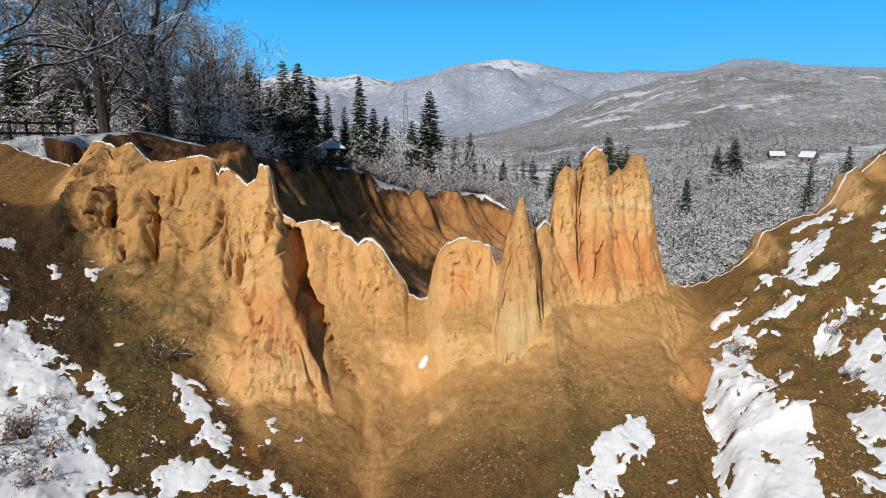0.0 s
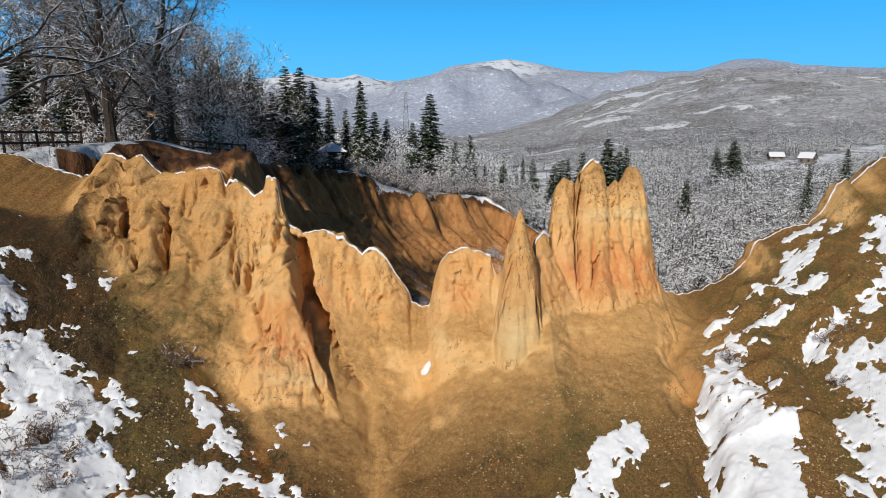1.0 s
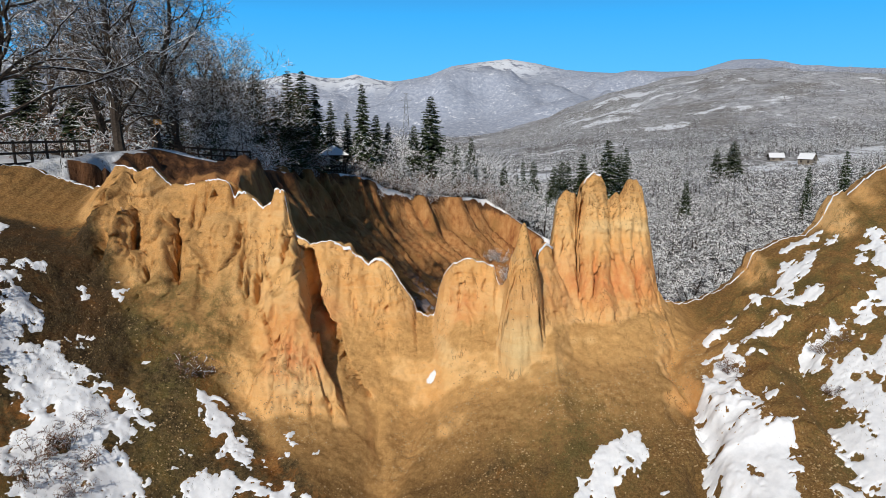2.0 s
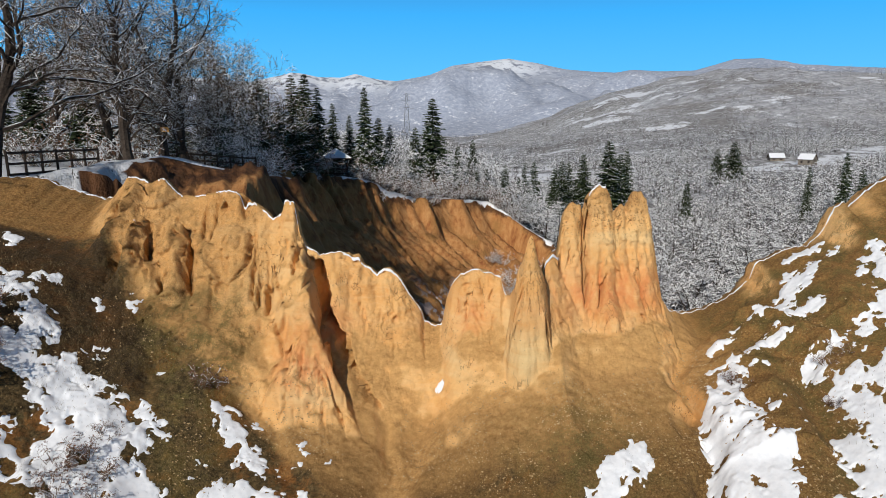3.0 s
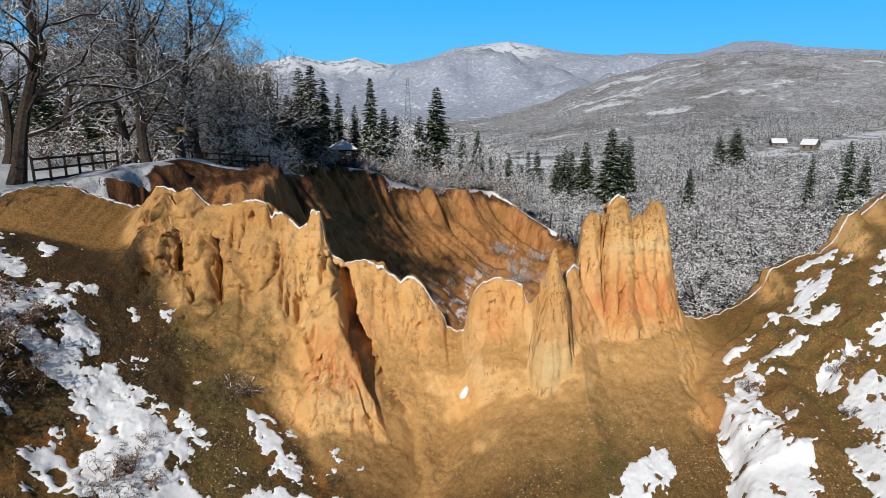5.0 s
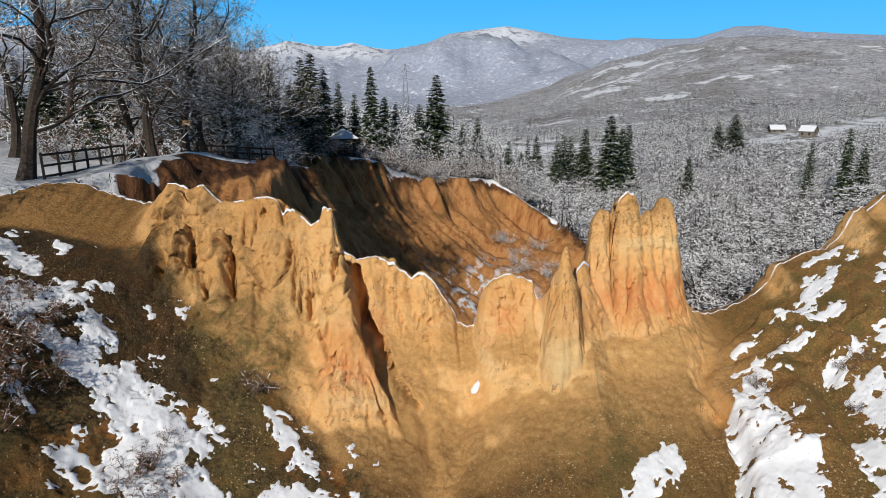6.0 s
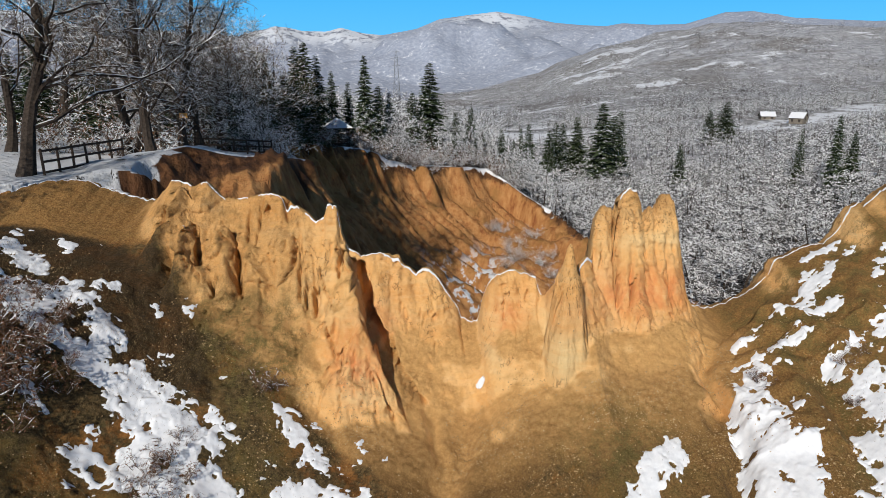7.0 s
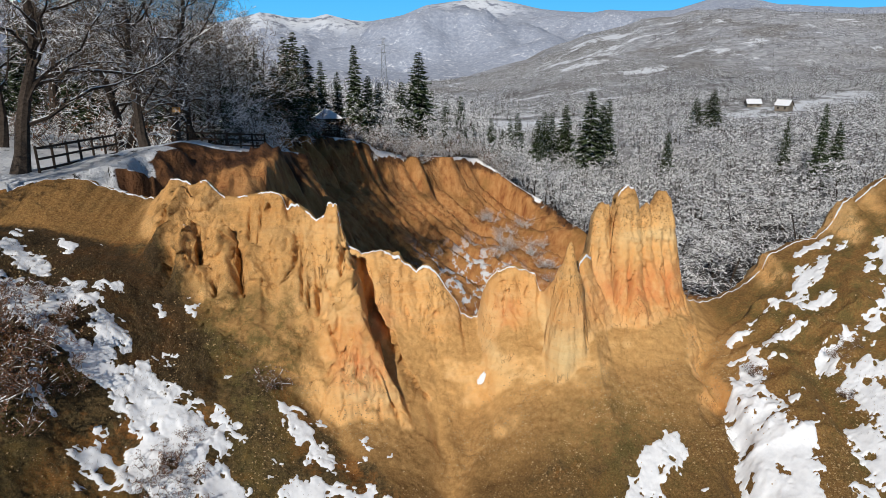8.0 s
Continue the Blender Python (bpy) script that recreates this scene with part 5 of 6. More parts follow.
BRUSH = [grow("brown_shrub", bush_shapes(590 + i, 0.9, 18, 10, 0.18, 6), ("crown", "foliage", "snow"), (TWIG, DRY, RIME), "low shrub with dead brown leaves and some snow", "shrub", "low shrubs") for i in range(3)]

# old oaks at the edge of the plateau
for k, x, y, size, turn in ((0, -19.6, 26.2, 1.0, 20), (1, -17.5, 34.6, 1.0, 0), (2, -16.9, 38.1, 1.0, 0), (0, -18.4, 46, 0.8, 140), (2, -22, 41, 0.95, 200), (1, -25, 34, 0.9, 250), (0, -28, 46, 1.0, 80), (2, -18.2, 43.5, 0.75, 75), (2, -24, 50, 1.0, 110), (1, -19.5, 52, 0.9, 160), (2, -20.4, 58, 0.9, 290), (0, -20.2, 38.5, 0.85, 310)):
    plant(OAKS[k], (x, y, ground_z(x, y) - 0.1), size, turn)

# two unseen oaks out of view, added to shade the left slope
for k, x, y, size, turn in ((1, -21.5, 17.5, 0.8, 60), (0, -20.5, 8.5, 0.8, 200)):
    plant(OAKS[k], (x, y, ground_z(x, y) - 0.1), size, turn)

rng = random.Random(7)
# slim trees and spruces behind the fence
for k in range(40):
    y = rng.uniform(56, 92)
    x = -17.5 - 0.02 * (y - 40) - rng.uniform(0, 1) ** 1.4 * (14 + 0.45 * y)
    if y < 46 and x > -20:
        continue
    plant(SLIM[k % 4], (x, y, ground_z(x, y) - 0.1), rng.uniform(0.5, 0.95), rng.uniform(0, 360))
for k, (x, y, top, wide) in enumerate([(-34, 60, 16.3, 1), (-30, 66, 15, 1), (-24, 64, 15, 1), (-18.4, 85, 17.5, 1), (-19.6, 87, 15.5, 1), (-17.4, 88, 16, 1.0), (-16.5, 95, 14.1, 1), (-11, 88, 16, 0.8), (-9.4, 90, 12.0, 1), (-8.2, 95, 11.0, 1),
                                       (-14.4, 97, 12.5, 1), (-2.4, 120, 15.7, 1.1), (-5.5, 118, 10.5, 1), (4.3, 105, 8.6, 0.9), (2.0, 108, 7.5, 1.2), (42.8, 170, 6.7, 1.2), (38.4, 180, 2.7, 1), (34, 178, 1.0, 1), (50.3, 180, 4.3, 1), (47.5, 176, 3.0, 1.1),
                                       (102, 230, 4.6, 1.5), (97, 232, 2.0, 1.4), (84.4, 150, 1.4, 0.8), (80.5, 130, 5.5, 0.7), (86, 133, 2, 0.8), (-22.5, 72, 15, 1), (-27, 78, 17, 1), (-38, 72, 16, 1), (12, 130, 3, 1), (22, 160, 2, 1), (15.6, 128, 3.5, 0.8), (60, 160, -3, 1), (-29, 52, 16.5, 1.1), (-24.5, 56, 15.5, 1.1), (-33, 48, 15, 1.1), (-21.5, 62, 16, 1.1), (-27, 60, 17, 1.0), (-36, 56, 17, 1.1), (-20.6, 70, 15.5, 1.1), (-31, 74, 18, 1.1), (-40, 64, 18, 1.1), (-23, 82, 16, 1.2), (-26, 90, 17, 1.2), (-21, 92, 15, 1.2), (-18.3, 63, 15.5, 0.9), (-17.6, 74.5, 14.5, 0.9), (10, 140, 0.5, 1), (17, 150, -1, 1), (28, 165, 0, 1), (31, 172, 1.5, 1.1), (7.5, 118, 3, 1), (26, 150, -4, 1), (-16.6, 57, 12.6, 1.3), (-16.5, 63.5, 13.4, 1.3), (-16.2, 68, 16.2, 1.1), (-16.9, 72, 14.2, 1.2), (-16.0, 76, 13.0, 1.2), (-16.4, 51.5, 11.0, 1.4), (-16.0, 54.2, 10.5, 1.5), (-16.8, 48, 12.0, 1.4)]):
    z = ground_z(x, y) - 0.1
    kind = SPRUCES[0 if (x, y) == (-2.4, 120) else k % 4]
    size = max(top - z, 3) / 12
    root = plant(kind, (x, y, z), size, rng.uniform(0, 360))
    root.scale = (size * wide, size * wide, size)
for k, (x, y) in enumerate([(-16.9, 65), (-18.7, 58), (-17.3, 56.6), (-19, 52.5), (-19.8, 60), (-17.0, 61.6), (-17.6, 48.6), (-18.2, 55), (-17.2, 59.5), (-17.4, 67), (-17.0, 51), (-18.4, 49.8), (-16.9, 54)]):
    plant(SLIM[k % 4], (x, y, ground_z(x, y) - 0.1), 0.95 + 0.08 * (k % 3), 77 * k)
# shrubs along the rim of the scarp and in the ravine
for k in range(70):
    u = rng.random() ** 0.8
    seg = RIM[6:14]
    i = min(int(u * (len(seg) - 1)), len(seg) - 2)
    f = u * (len(seg) - 1) - i
    x, y = seg[i][0] + (seg[i + 1][0] - seg[i][0]) * f + rng.uniform(-2.0, 0.6), seg[i][1] + (seg[i + 1][1] - seg[i][1]) * f + rng.uniform(0.3, 5)
    if math.hypot(x + 14.2, y - 81) > 3.2:
        plant(SHRUBS[k % 3], (x, y, ground_z(x, y) - 0.05), rng.uniform(0.7, 1.6), rng.uniform(0, 360))
for k in range(26):
    x, y = rng.uniform(4.5, 13), rng.uniform(66, 90)
    plant(SHRUBS[k % 3], (x, y, ground_z(x, y) - 0.05), rng.uniform(0.5, 1.1), rng.uniform(0, 360))
for k in range(14):
    y = rng.uniform(84, 96)
    x = -5.6 + (y - 89) * 0.9 + rng.uniform(-1.0, 1.6)
    plant(SHRUBS[k % 3], (x, y, ground_z(x, y) - 0.05), rng.uniform(0.6, 1.2), rng.uniform(0, 360))
# frosted thicket where the plateau breaks off
for k in range(22):
    y = rng.uniform(41.5, 60)
    x = -11.6 - 0.35 * max(y - 45, 0) - rng.uniform(0.8, 4.5)
    plant(FROST[k % 5] if k % 3 else SHRUBS[k % 2], (x, y, ground_z(x, y) - 0.1), rng.uniform(0.38, 0.62) if k % 3 else rng.uniform(0.9, 1.4), rng.uniform(0, 360))
# frosted trees behind the rim of the scarp
for k in range(34):
    u = rng.uniform(0.15, 7.9)
    seg = RIM[8:17]
    i = int(u)
    x, y = seg[i][0] + (seg[i + 1][0] - seg[i][0]) * (u - i), seg[i][1] + (seg[i + 1][1] - seg[i][1]) * (u - i)
    x, y = x + rng.uniform(-0.5, 2.5), y + rng.uniform(1.5, 8)
    if math.hypot(x + 14.2, y - 83) > 5:
        plant(FROST[k % 5], (x, y, ground_z(x, y) - 0.1), rng.uniform(0.65, 1.1), rng.uniform(0, 360))
# undergrowth on the plateau
for k in range(70):
    y = rng.uniform(36, 80)
    x = -17.5 - rng.uniform(0, 1) * (6 + 0.5 * y)
    plant(SHRUBS[k % 3], (x, y, ground_z(x, y) - 0.05), rng.uniform(0.8, 1.7), rng.uniform(0, 360))
# frosted woods on the valley floor: the nearest stand singly
spots = []
while len(spots) < 300:
    y = 60 + 115 * rng.random() ** 1.2
    x = rng.uniform(-4, 0.95 * y + 12)
    near_rim = x < 18 + (100 - y) * 0.2 and y < 103
    if near_rim or (y < 95 and x < 24 - (y - 60) * 0.1):
        continue
    if all((x - a) ** 2 + (y - b) ** 2 > 7.5 for a, b in spots):
        spots.append((x, y))
for k, (x, y) in enumerate(spots):
    size = rng.uniform(0.85, 1.4)
    plant(FROST[k % 5], (x, y, ground_z(x, y) - 0.1), size, rng.uniform(0, 360)).scale = (size * 1.3, size * 1.3, size * 0.85)


def wooded(x, y):
    """False on the meadows and round the houses."""
    bearing, away = math.degrees(math.atan2(x, y)), math.hypot(x, y)
    if 25.2 < bearing < 31 and 268 < away < 372:
        return False
    for a0, r0, a1, r1, half in FIELDS:
        ax, ay, bx, by = r0 * math.sin(radians(a0)), r0 * math.cos(radians(a0)), r1 * math.sin(radians(a1)), r1 * math.cos(radians(a1))
        u = min(max(((x - ax) * (bx - ax) + (y - ay) * (by - ay)) / ((bx - ax) ** 2 + (by - ay) ** 2), 0), 1)
        if math.hypot(x - ax - u * (bx - ax), y - ay - u * (by - ay)) < half * 1.3:
            return False
    return True


def far_woods():
    """Woods too far to tell tree from tree: many small crowns in three meshes."""
    r = random.Random(31)
    shapes = [bare_tree_shapes(600 + i, 8, 0.06, 6, 5, 3, 0.0, fork=0.1, light=True, spread=0.8, rime=0.54, fat=0.05, bend=0.36) for i in range(3)]
    flat = []
    for trio in shapes:
        for sh in trio:
            tris = [t for f in sh.f for t in ((f,) if len(f) == 3 else ((f[0], f[1], f[2]), (f[0], f[2], f[3])))]
            flat.append((np.array(sh.v), np.array(tris)))
    root = tagged(new("far_woods"), "leafless woods white with snow across the valley", "woods", kind="stuff")
    verts, faces, count = [[], [], []], [[], [], []], [0, 0, 0]
    places = []
    while len(places) < 1900:
        y = 105 + 300 * r.random() ** 1.3
        x = r.uniform(-0.25, 0.95) * y
        if not (y < 172 and x > -4 or (x < -5 and y < 118)):
            places.append((x, y))
    while len(places) < 2300:
        y = 100 + 75 * r.random()
        x = r.uniform(12, 0.95 * y)
        if x > 24 - (y - 100) * 0.3:
            places.append((x, y))
    scrub = [bare_tree_shapes(650 + i, 9, 0.05, 5, 3, 2, 0.0, fork=0.1, light=True, spread=0.9, rime=0.5, fat=0.09, bend=0.3) for i in range(3)]
    for trio in scrub:
        for sh in trio:
            tris = [t for f in sh.f for t in ((f,) if len(f) == 3 else ((f[0], f[1], f[2]), (f[0], f[2], f[3])))]
            flat.append((np.array(sh.v), np.array(tris)))
    for _ in range(1900):
        bearing, away = radians(r.uniform(-2, 35)), 380 + 520 * r.random() ** 1.2
        places.append((away * math.sin(bearing), away * math.cos(bearing)))
    places = [p for p in places if wooded(*p)]
    near_count = sum(1 for p in places if math.hypot(*p) < 560 and p[1] < 405)
    places.sort(key=lambda p: not (math.hypot(*p) < 560 and p[1] < 405))
    heights = land_height(np.array([p[0] for p in places]), np.array([p[1] for p in places]))
    for k, ((x, y), zg) in enumerate(zip(places, heights)):
        at, size, turn = np.array((x, y, zg - 0.2)), r.uniform(1.0, 1.7), r.uniform(0, 6.28)
        c, sn = math.cos(turn) * size, math.sin(turn) * size
        m = np.array(((c * 1.4, sn * 1.4, 0), (-sn * 1.4, c * 1.4, 0), (0, 0, size * 0.75)))
        pick = r.randrange(3) + (3 if k >= near_count else 0)
        for j in range(3):
            v, t = flat[pick * 3 + j]
            verts[j].append(v @ m + at)
            faces[j].append(t + count[j])
            count[j] += len(v)
    for j, (n, mat) in enumerate(zip(TREE_PARTS, (BARK, GREY_TWIG, RIME))):
        v, t = np.concatenate(verts[j]), np.concatenate(faces[j])
        me = bpy.data.meshes.new(n)
        me.vertices.add(len(v))
        me.vertices.foreach_set("co", v.reshape(-1))
        me.loops.add(t.size)
        me.loops.foreach_set("vertex_index", t.reshape(-1).astype(np.int32))
        me.polygons.add(len(t))
        me.polygons.foreach_set("loop_start", np.arange(0, t.size, 3, dtype=np.int32))
        me.update(calc_edges=True)
        me.materials.append(mat)
        ob = tagged(new(n, me), kind="stuff")
        ob.parent = root


far_woods()


# ---- fence, sign, pavilion, houses, mast ----
def fence(points, high, rails, group):
    """Rough timber fence: posts and rails, each a part."""
    root = thing("wooden_fence", points[0], "dark weathered timber fence with snow at its foot", "fence", group)
    base = Vector(points[0])
    tops = []
    r = random.Random(len(points))
    for p in points:
        q = Vector(p) - base
        lean = Vector((r.uniform(-0.05, 0.05), r.uniform(-0.05, 0.05), high))
        sh = Shape()
        sh.tube([q - Vector((0, 0, 0.3)), q + lean * 0.5, q + lean, q + lean * 1.03], [0.062, 0.058, 0.055, 0.03], 7, True)
        part("post", sh, TIMBER, root)
        tops.append((q, lean))
    for (a, la), (b, lb) in zip(tops, tops[1:]):
        for f in rails:
            sh = Shape()
            out = Vector((0.05, -0.05, 0))
            sh.beam(a + la * f + out, b + lb * f + out, 0.045, 0.10)
            part("rail", sh, TIMBER, root)
    return root


def line_points(a, b, n):
    pts = []
    for k in range(n):
        f = k / (n - 1)
        x, y = a[0] + (b[0] - a[0]) * f, a[1] + (b[1] - a[1]) * f
        pts.append((x, y, ground_z(*a) * (1 - f) + ground_z(*b) * f))
    return pts


fence(line_points((-18.7, 26.2), (-18.25, 32.6), 7), 1.12, (0.12, 0.52, 0.93), "fences")
fence(line_points((-16.6, 38.6), (-12.6, 41.2), 7), 1.1, (0.28, 0.6, 0.93), "fences")

SIGN_YELLOW = plain("faded_orange_paint", (0.62, 0.26, 0.05), (0.78, 0.38, 0.09), 20, 0.6)
INK = plain("dark_ink", (0.03, 0.02, 0.02), (0.05, 0.04, 0.03), 30, 0.6)


def sign(at):
    root = thing("notice_board", at, "small faded orange notice board nailed to a trunk", "sign")
    sh = Shape()
    sh.box(Vector((0, 0, 0)), (0.46, 0.03, 0.28), None, 0.005)
    part("board", sh, SIGN_YELLOW, root)
    for k, (z, w) in enumerate(((0.07, 0.32), (0.0, 0.36), (-0.07, 0.26))):
        sh = Shape()
        sh.box(Vector((0, -0.018, z)), (w, 0.004, 0.022))
        part("printed_line", sh, INK, root, "dark unreadable printed line")


sign((-16.6, 37.1, 10.9))

BOARD = plain("brown_boards", (0.03, 0.02, 0.013), (0.085, 0.055, 0.036), 6, 0.85, 0.01)
STONE = plain("grey_stone_wall", (0.13, 0.11, 0.09), (0.26, 0.225, 0.18), 1.5, 0.9, 0.03)


def roof_shape(half, over, z0, z1, thick, ridge=0.0):
    """A hipped roof shell; ridge: half the length of its top."""
    sh = Shape()
    h = half + over
    sh.v = [(-h, -h, z0), (h, -h, z0), (h, h, z0), (-h, h, z0), (-ridge, 0, z1), (ridge, 0, z1),
            (-h, -h, z0 - thick), (h, -h, z0 - thick), (h, h, z0 - thick), (-h, h, z0 - thick), (-ridge, 0, z1 - thick * 1.4), (ridge, 0, z1 - thick * 1.4)]
    sh.f = [(0, 1, 5, 4), (1, 2, 5), (2, 3, 4, 5), (3, 0, 4), (7, 6, 10, 11), (8, 7, 11), (9, 8, 11, 10), (6, 9, 10), (0, 6, 7, 1), (1, 7, 8, 2), (2, 8, 9, 3), (3, 9, 6, 0)]
    return sh


def pavilion(x, y):
    z = ground_z(x, y)
    root = thing("pavilion", (x, y, z), "small open timber pavilion under a snow-covered roof", "pavilion", turn=12)
    for sx in (-1, 1):
        for sy in (-1, 1):
            sh = Shape()
            sh.box(Vector((sx * 1.35, sy * 1.35, 1.15)), (0.14, 0.14, 2.5), None, 0.02)
            part("post", sh, TIMBER, root)
    sh = Shape()
    sh.box(Vector((0, 0, 0.12)), (3.0, 3.0, 0.14), None, 0.02)
    part("floor", sh, BOARD, root)
    for k in range(3):
        turn = Matrix.Rotation(radians(90 * k), 3, "Z")
        sh = Shape()
        for zr in (0.5, 0.95):
            sh.box(turn @ Vector((0, 1.35, zr)), (2.6, 0.06, 0.12), turn)
        part("railing", sh, BOARD, root)
        sh = Shape()
        for j in range(7):
            sh.box(turn @ Vector((-1.1 + j * 0.37, 1.35, 0.6)), (0.10, 0.03, 0.8), turn)
        part("balustrade", sh, BOARD, root)
    for k in range(4):
        turn = Matrix.Rotation(radians(90 * k), 3, "Z")
        sh = Shape()
        sh.box(turn @ Vector((0, 1.35, 2.33)), (2.9, 0.12, 0.16), turn)
        part("beam", sh, TIMBER, root)
    roof = part("roof", roof_shape(1.4, 0.45, 2.42, 3.5, 0.09), BOARD, root)
    snow = roof_shape(1.4, 0.42, 2.50, 3.62, 0.07)
    part("roof_snow", snow, SNOW, roof, "white snow on the roof")


pavilion(-14.2, 83.0)


def cottage(x, y, wide, deep, high, rise, turn, label):
    z = ground_z(x, y)
    root = thing("cottage", (x, y, z), label, "house", "houses across the valley", turn)
    sh = Shape()
    w, d = wide / 2, deep / 2
    sh.v = [(-w, -d, -1), (w, -d, -1), (w, d, -1), (-w, d, -1), (-w, -d, high), (w, -d, high), (w, d, high), (-w, d, high), (-w, 0, high + rise), (w, 0, high + rise)]
    sh.f = [(0, 1, 5, 4), (2, 3, 7, 6), (1, 2, 6, 9, 5), (3, 0, 4, 8, 7), (3, 2, 1, 0)]
    part("wall", sh, STONE, root)
    for side in (-1, 1):
        sh = Shape()
        slope = math.atan2(rise, d)
        m = Matrix.Rotation(side * -slope, 3, "X")
        length = math.hypot(rise, d) + 0.6
        sh.box(Vector((0, side * (d + 0.25) / 2, high + rise / 2 + 0.02)), (wide + 0.8, length, 0.16), m)
        slab = part("roof", sh, BOARD, root)
        sh = Shape()
        sh.box(Vector((0, side * (d + 0.25) / 2, high + rise / 2 + 0.16)), (wide + 0.7, length - 0.1, 0.13), m, 0.04)
        part("roof_snow", sh, SNOW, slab, "white snow on the roof")
    for px in (-0.25, 0.25):
        sh = Shape()
        sh.box(Vector((px * wide, -d - 0.02, high * 0.55)), (0.9, 0.08, 1.1), None, 0.01)
        part("window", sh, INK, root, "dark small window")
    sh = Shape()
    sh.box(Vector((w + 0.02, 0, high * 0.9)), (0.08, 0.9, 1.2), None, 0.01)
    part("window", sh, INK, root, "dark gable window")


cottage(167, 300, 6.2, 5.2, 2.4, 2.3, -52, "small stone cottage under a snowy gable roof")
cottage(163.5, 322, 6.5, 5.5, 1.3, 1.9, -12, "low barn under a snowy roof above a meadow")

STEEL = plain("grey_galvanised_steel", (0.16, 0.17, 0.18), (0.26, 0.27, 0.28), 2, 0.5)


def mast(x, y, high):
    z = ground_z(x, y)
    root = thing("power_pylon", (x, y, z), "tall grey steel lattice pylon beyond the spruces", "pylon")
    r0, r1, n = 3.0, 0.5, 12
    for sx in (-1, 1):
        for sy in (-1, 1):
            sh = Shape()
            sh.tube([Vector((sx * r0, sy * r0, -1)), Vector((sx * r1, sy * r1, high))], [0.16, 0.10], 4)
            part("leg", sh, STEEL, root)
    sh = Shape()
    for k in range(n):
        a, b = k / n, (k + 1) / n
        ra, rb = r0 + (r1 - r0) * a, r0 + (r1 - r0) * b
        for q in range(4):
            c0, c1 = math.cos(radians(45 + 90 * q)) * 1.414, math.sin(radians(45 + 90 * q)) * 1.414
            d0, d1 = math.cos(radians(135 + 90 * q)) * 1.414, math.sin(radians(135 + 90 * q)) * 1.414
            sh.tube([Vector((c0 * ra, c1 * ra, a * high)), Vector((d0 * rb, d1 * rb, b * high))], [0.07, 0.07], 3)
            sh.tube([Vector((d0 * ra, d1 * ra, a * high)), Vector((c0 * rb, c1 * rb, b * high))], [0.07, 0.07], 3)
    part("lattice", sh, STEEL, root)
    for k, (zz, w) in enumerate(((0.80, 4.5), (0.90, 3.4), (0.985, 2.2))):
        sh = Shape()
        sh.tube([Vector((-w, 0, zz * high)), Vector((0, 0, zz * high + 0.8)), Vector((w, 0, zz * high))], [0.08, 0.16, 0.08], 4)
        part("cross_arm", sh, STEEL, root)


mast(-22.5, 400, 44)


# ---- low growth and stones on the near slopes ----
for k, (x, y, size) in enumerate([(-7.25, 16.15, 0.9), (-7.0, 16.3, 0.6), (-12.4, 13.3, 1.2), (-12.95, 14.4, 1.3), (-12.9, 15.7, 0.9), (-13.4, 13.6, 1.3), (-14.2, 15.2, 1.3), (-13.6, 16.6, 0.8), (-9.1, 13.3, 0.75), (-9.5, 12.8, 0.7), (-8.7, 12.9, 0.7),
                                  (7.75, 16.0, 0.55), (-11.9, 13.9, 0.8), (-14.9, 14.2, 1.4), (-15.4, 16.2, 1.0), (-13.1, 12.4, 1.2), (10.2, 15.9, 0.5), (-8.9, 13.9, 0.5), (-14.3, 13.1, 1.3), (-12.7, 13.0, 0.9), (-13.9, 14.5, 1.1), (-14.6, 15.9, 0.9), (-12.2, 12.3, 1.1), (-15.3, 13.3, 1.3), (-15.9, 15.0, 1.2), (-13.0, 15.0, 0.7), (-12.1, 14.6, 0.5), (-9.3, 12.2, 0.8), (-8.4, 12.3, 0.6), (9.8, 14.7, 0.4), (10.6, 16.1, 0.45)]):
    plant(BRUSH[k % 3], (x, y, ground_z(x, y) - 0.03), size, 67 * k)


def scatter(count, seed, x0, x1, y0, y1):
    r = np.random.RandomState(seed)
    x, y = r.uniform(x0, x1, count), y0 + (y1 - y0) * r.uniform(0, 1, count)
    return r, x, y, near_height(x, y)


def loose_mesh(name, v, faces, material, label, category):
    me = bpy.data.meshes.new(name)
    me.vertices.add(len(v))
    me.vertices.foreach_set("co", v.reshape(-1))
    me.loops.add(faces.size)
    me.loops.foreach_set("vertex_index", faces.reshape(-1).astype(np.int32))
    me.polygons.add(len(faces))
    me.polygons.foreach_set("loop_start", np.arange(0, faces.size, 3, dtype=np.int32))
    me.update(calc_edges=True)
    me.materials.append(material)
    return tagged(new(name, me), label, category, kind="stuff")


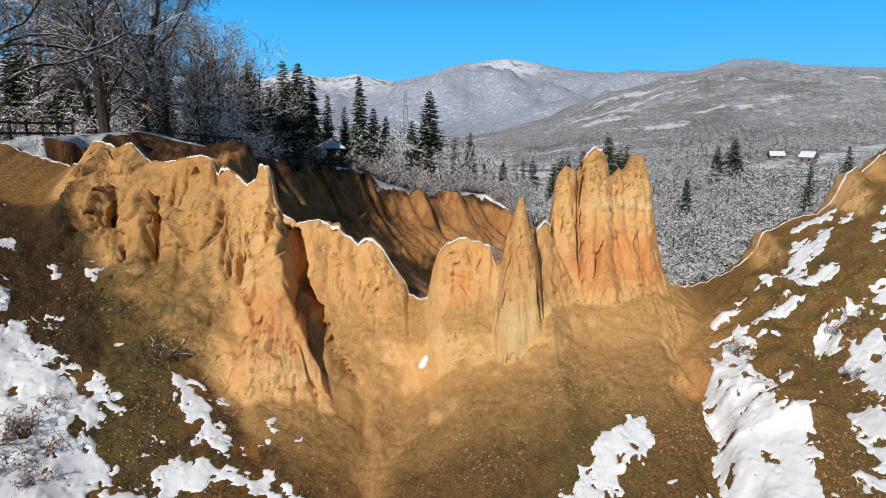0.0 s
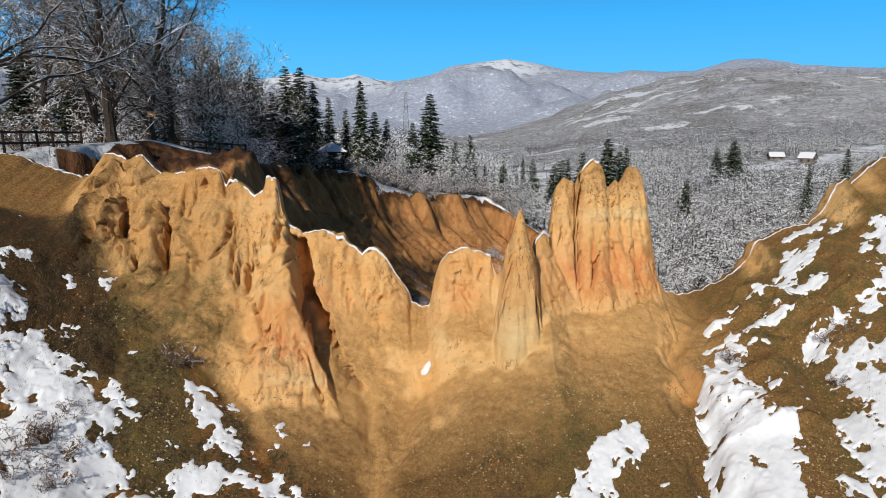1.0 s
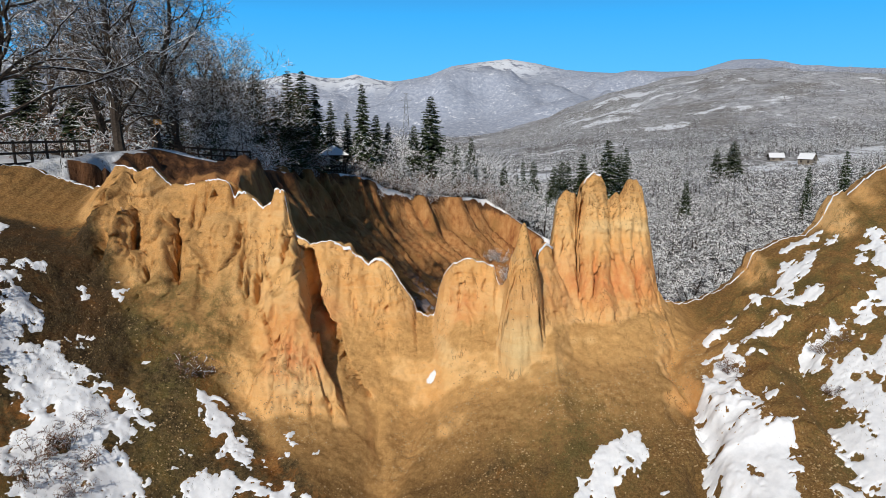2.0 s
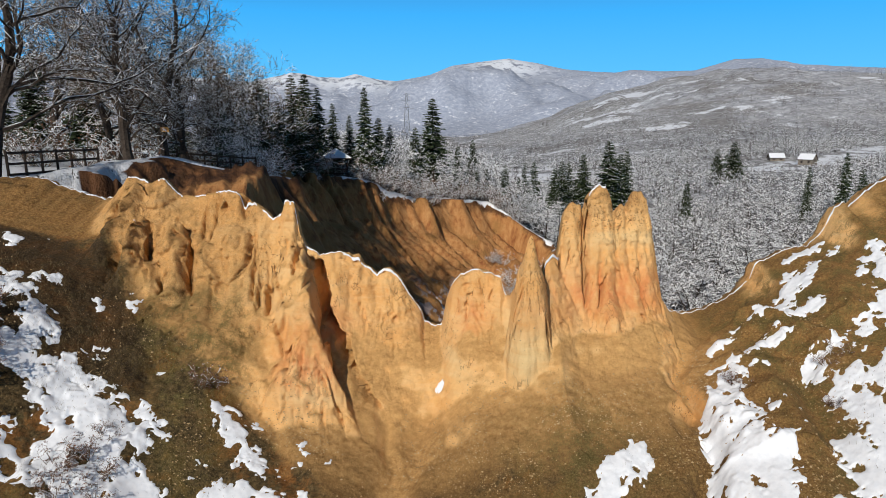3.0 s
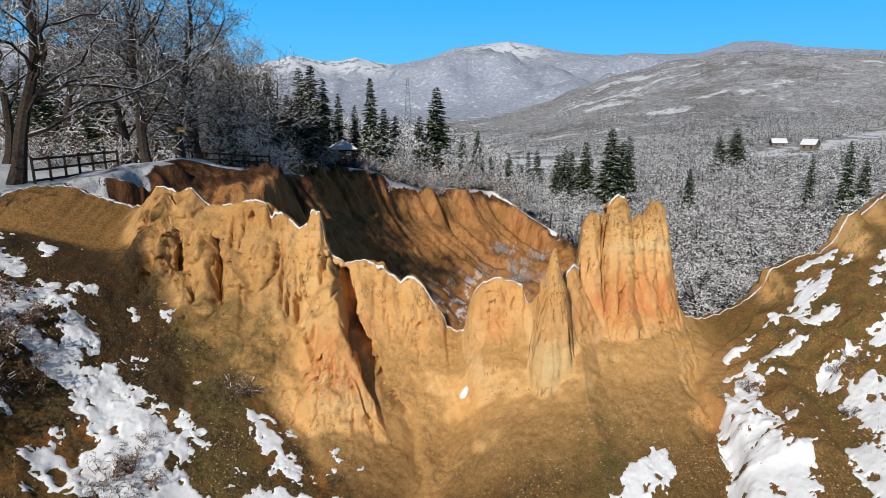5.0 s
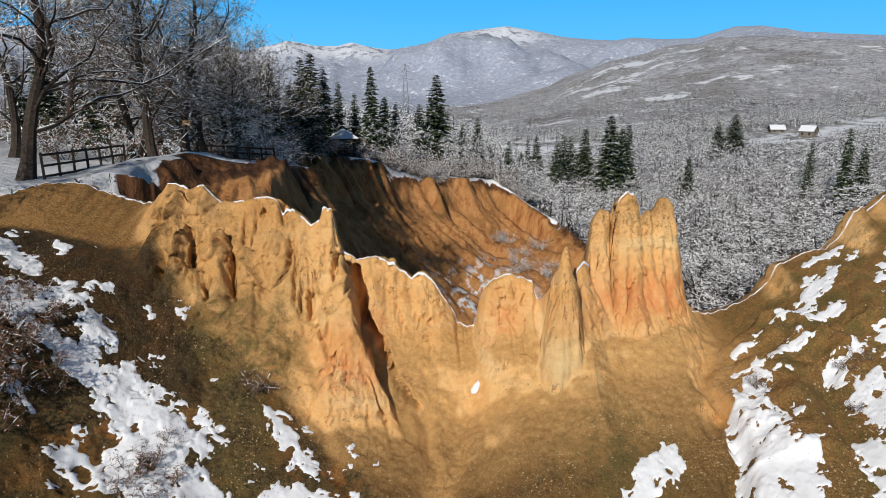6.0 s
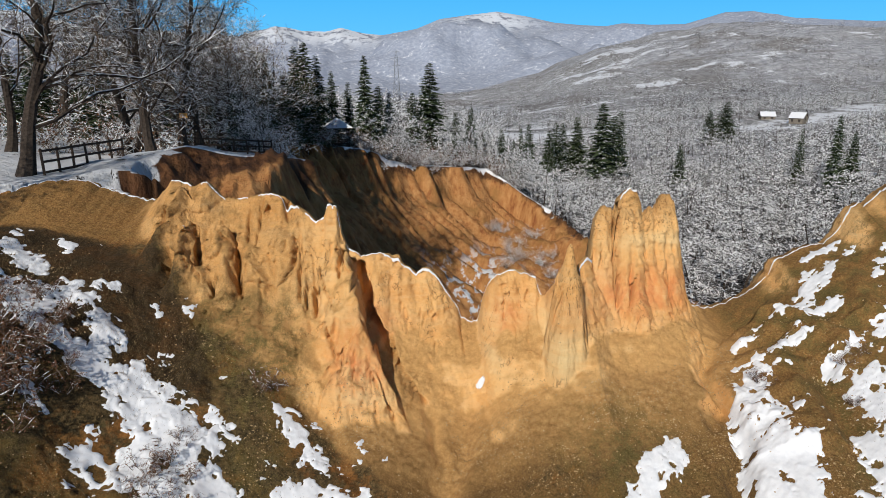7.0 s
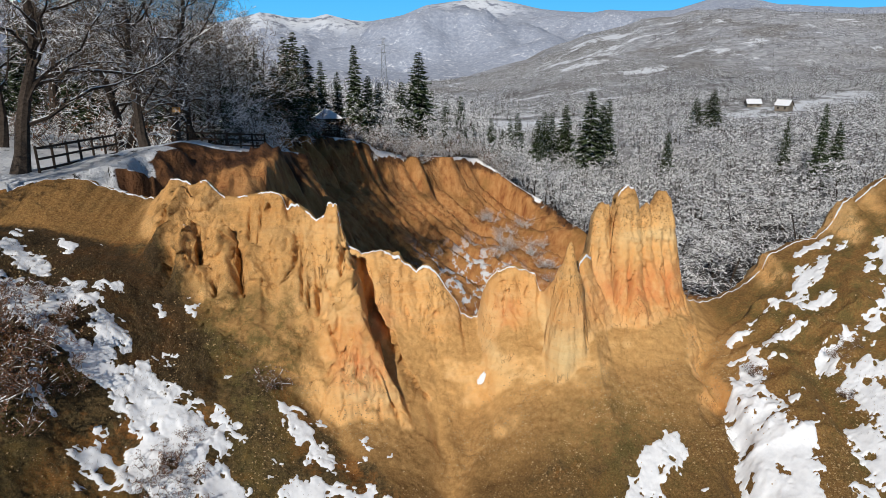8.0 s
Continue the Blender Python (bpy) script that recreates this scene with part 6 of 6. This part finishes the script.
def gravel():
    r, x, y, z = scatter(110000, 5, -15, 14, 11.2, 19.5)
    keep = r.uniform(0, 1, len(x)) < np.clip(0.25 + 0.6 * fbm(x * 0.7, y * 0.7, 3, 501), 0.04, 1) * ramp(curve_at(x, FOOT_Y) - y, 0.2, 1.2) * (1 - 0.6 * ramp(x, -6, -8))
    x, y, z = x[keep], y[keep], z[keep]
    n = len(x)
    size = 0.008 + 0.030 * r.uniform(0, 1, n) ** 6
    unit = np.array([(1, 0, 0), (-1, 0, 0), (0, 1, 0), (0, -1, 0), (0, 0, 0.8), (0, 0, -0.8)], float)
    v = unit[None] * (size[:, None, None] * r.uniform(0.6, 1.35, (n, 6, 1))) + np.stack([x, y, z + size * 0.25], 1)[:, None, :]
    tri = np.array([(0, 2, 4), (2, 1, 4), (1, 3, 4), (3, 0, 4), (2, 0, 5), (1, 2, 5), (3, 1, 5), (0, 3, 5)])
    loose_mesh("gravel", v.reshape(-1, 3), (tri[None] + 6 * np.arange(n)[:, None, None]).reshape(-1, 3), PEBBLE, "pale pebbles washed out of the clay", "gravel")


def dry_grass():
    r, x, y, z = scatter(60000, 9, -16, 14, 11.2, 20)
    left = ramp(x, -6.5, -9.5) * ramp(y, 20, 17.5)
    right = 0.35 * ramp(x, 8.8, 10.5) * ramp(y, 17, 15) + 0.25 * ramp(np.abs(x - 2.5), 3.5, 1) * ramp(y, 15.2, 13.5)
    mid = 0.5 * ramp(x, -4.8, -6) * ramp(y, 16.5, 15)
    keep = r.uniform(0, 1, len(x)) < np.maximum(np.maximum(left, right), mid) * np.clip(0.5 + 0.8 * fbm(x * 0.9, y * 0.9, 3, 511), 0.03, 1)
    x, y, z = x[keep], y[keep], z[keep]
    n = len(x)
    a, tall = r.uniform(0, 6.28, n), r.uniform(0.04, 0.16, n)
    base = np.stack([x, y, z - 0.01], 1)
    side = np.stack([np.cos(a), np.sin(a), 0 * a], 1) * 0.006
    tip = base + np.stack([r.uniform(-0.6, 0.6, n) * tall, r.uniform(-0.6, 0.6, n) * tall, tall], 1)
    v = np.stack([base - side, base + side, tip], 1)
    loose_mesh("dead_grass", v.reshape(-1, 3), np.arange(3 * n).reshape(-1, 3), DRY_GRASS, "short dead grass on the dark slope", "grass")


DRY_GRASS = plain("dead_grass_blades", (0.05, 0.036, 0.014), (0.24, 0.17, 0.075), 2.5)
gravel()
dry_grass()
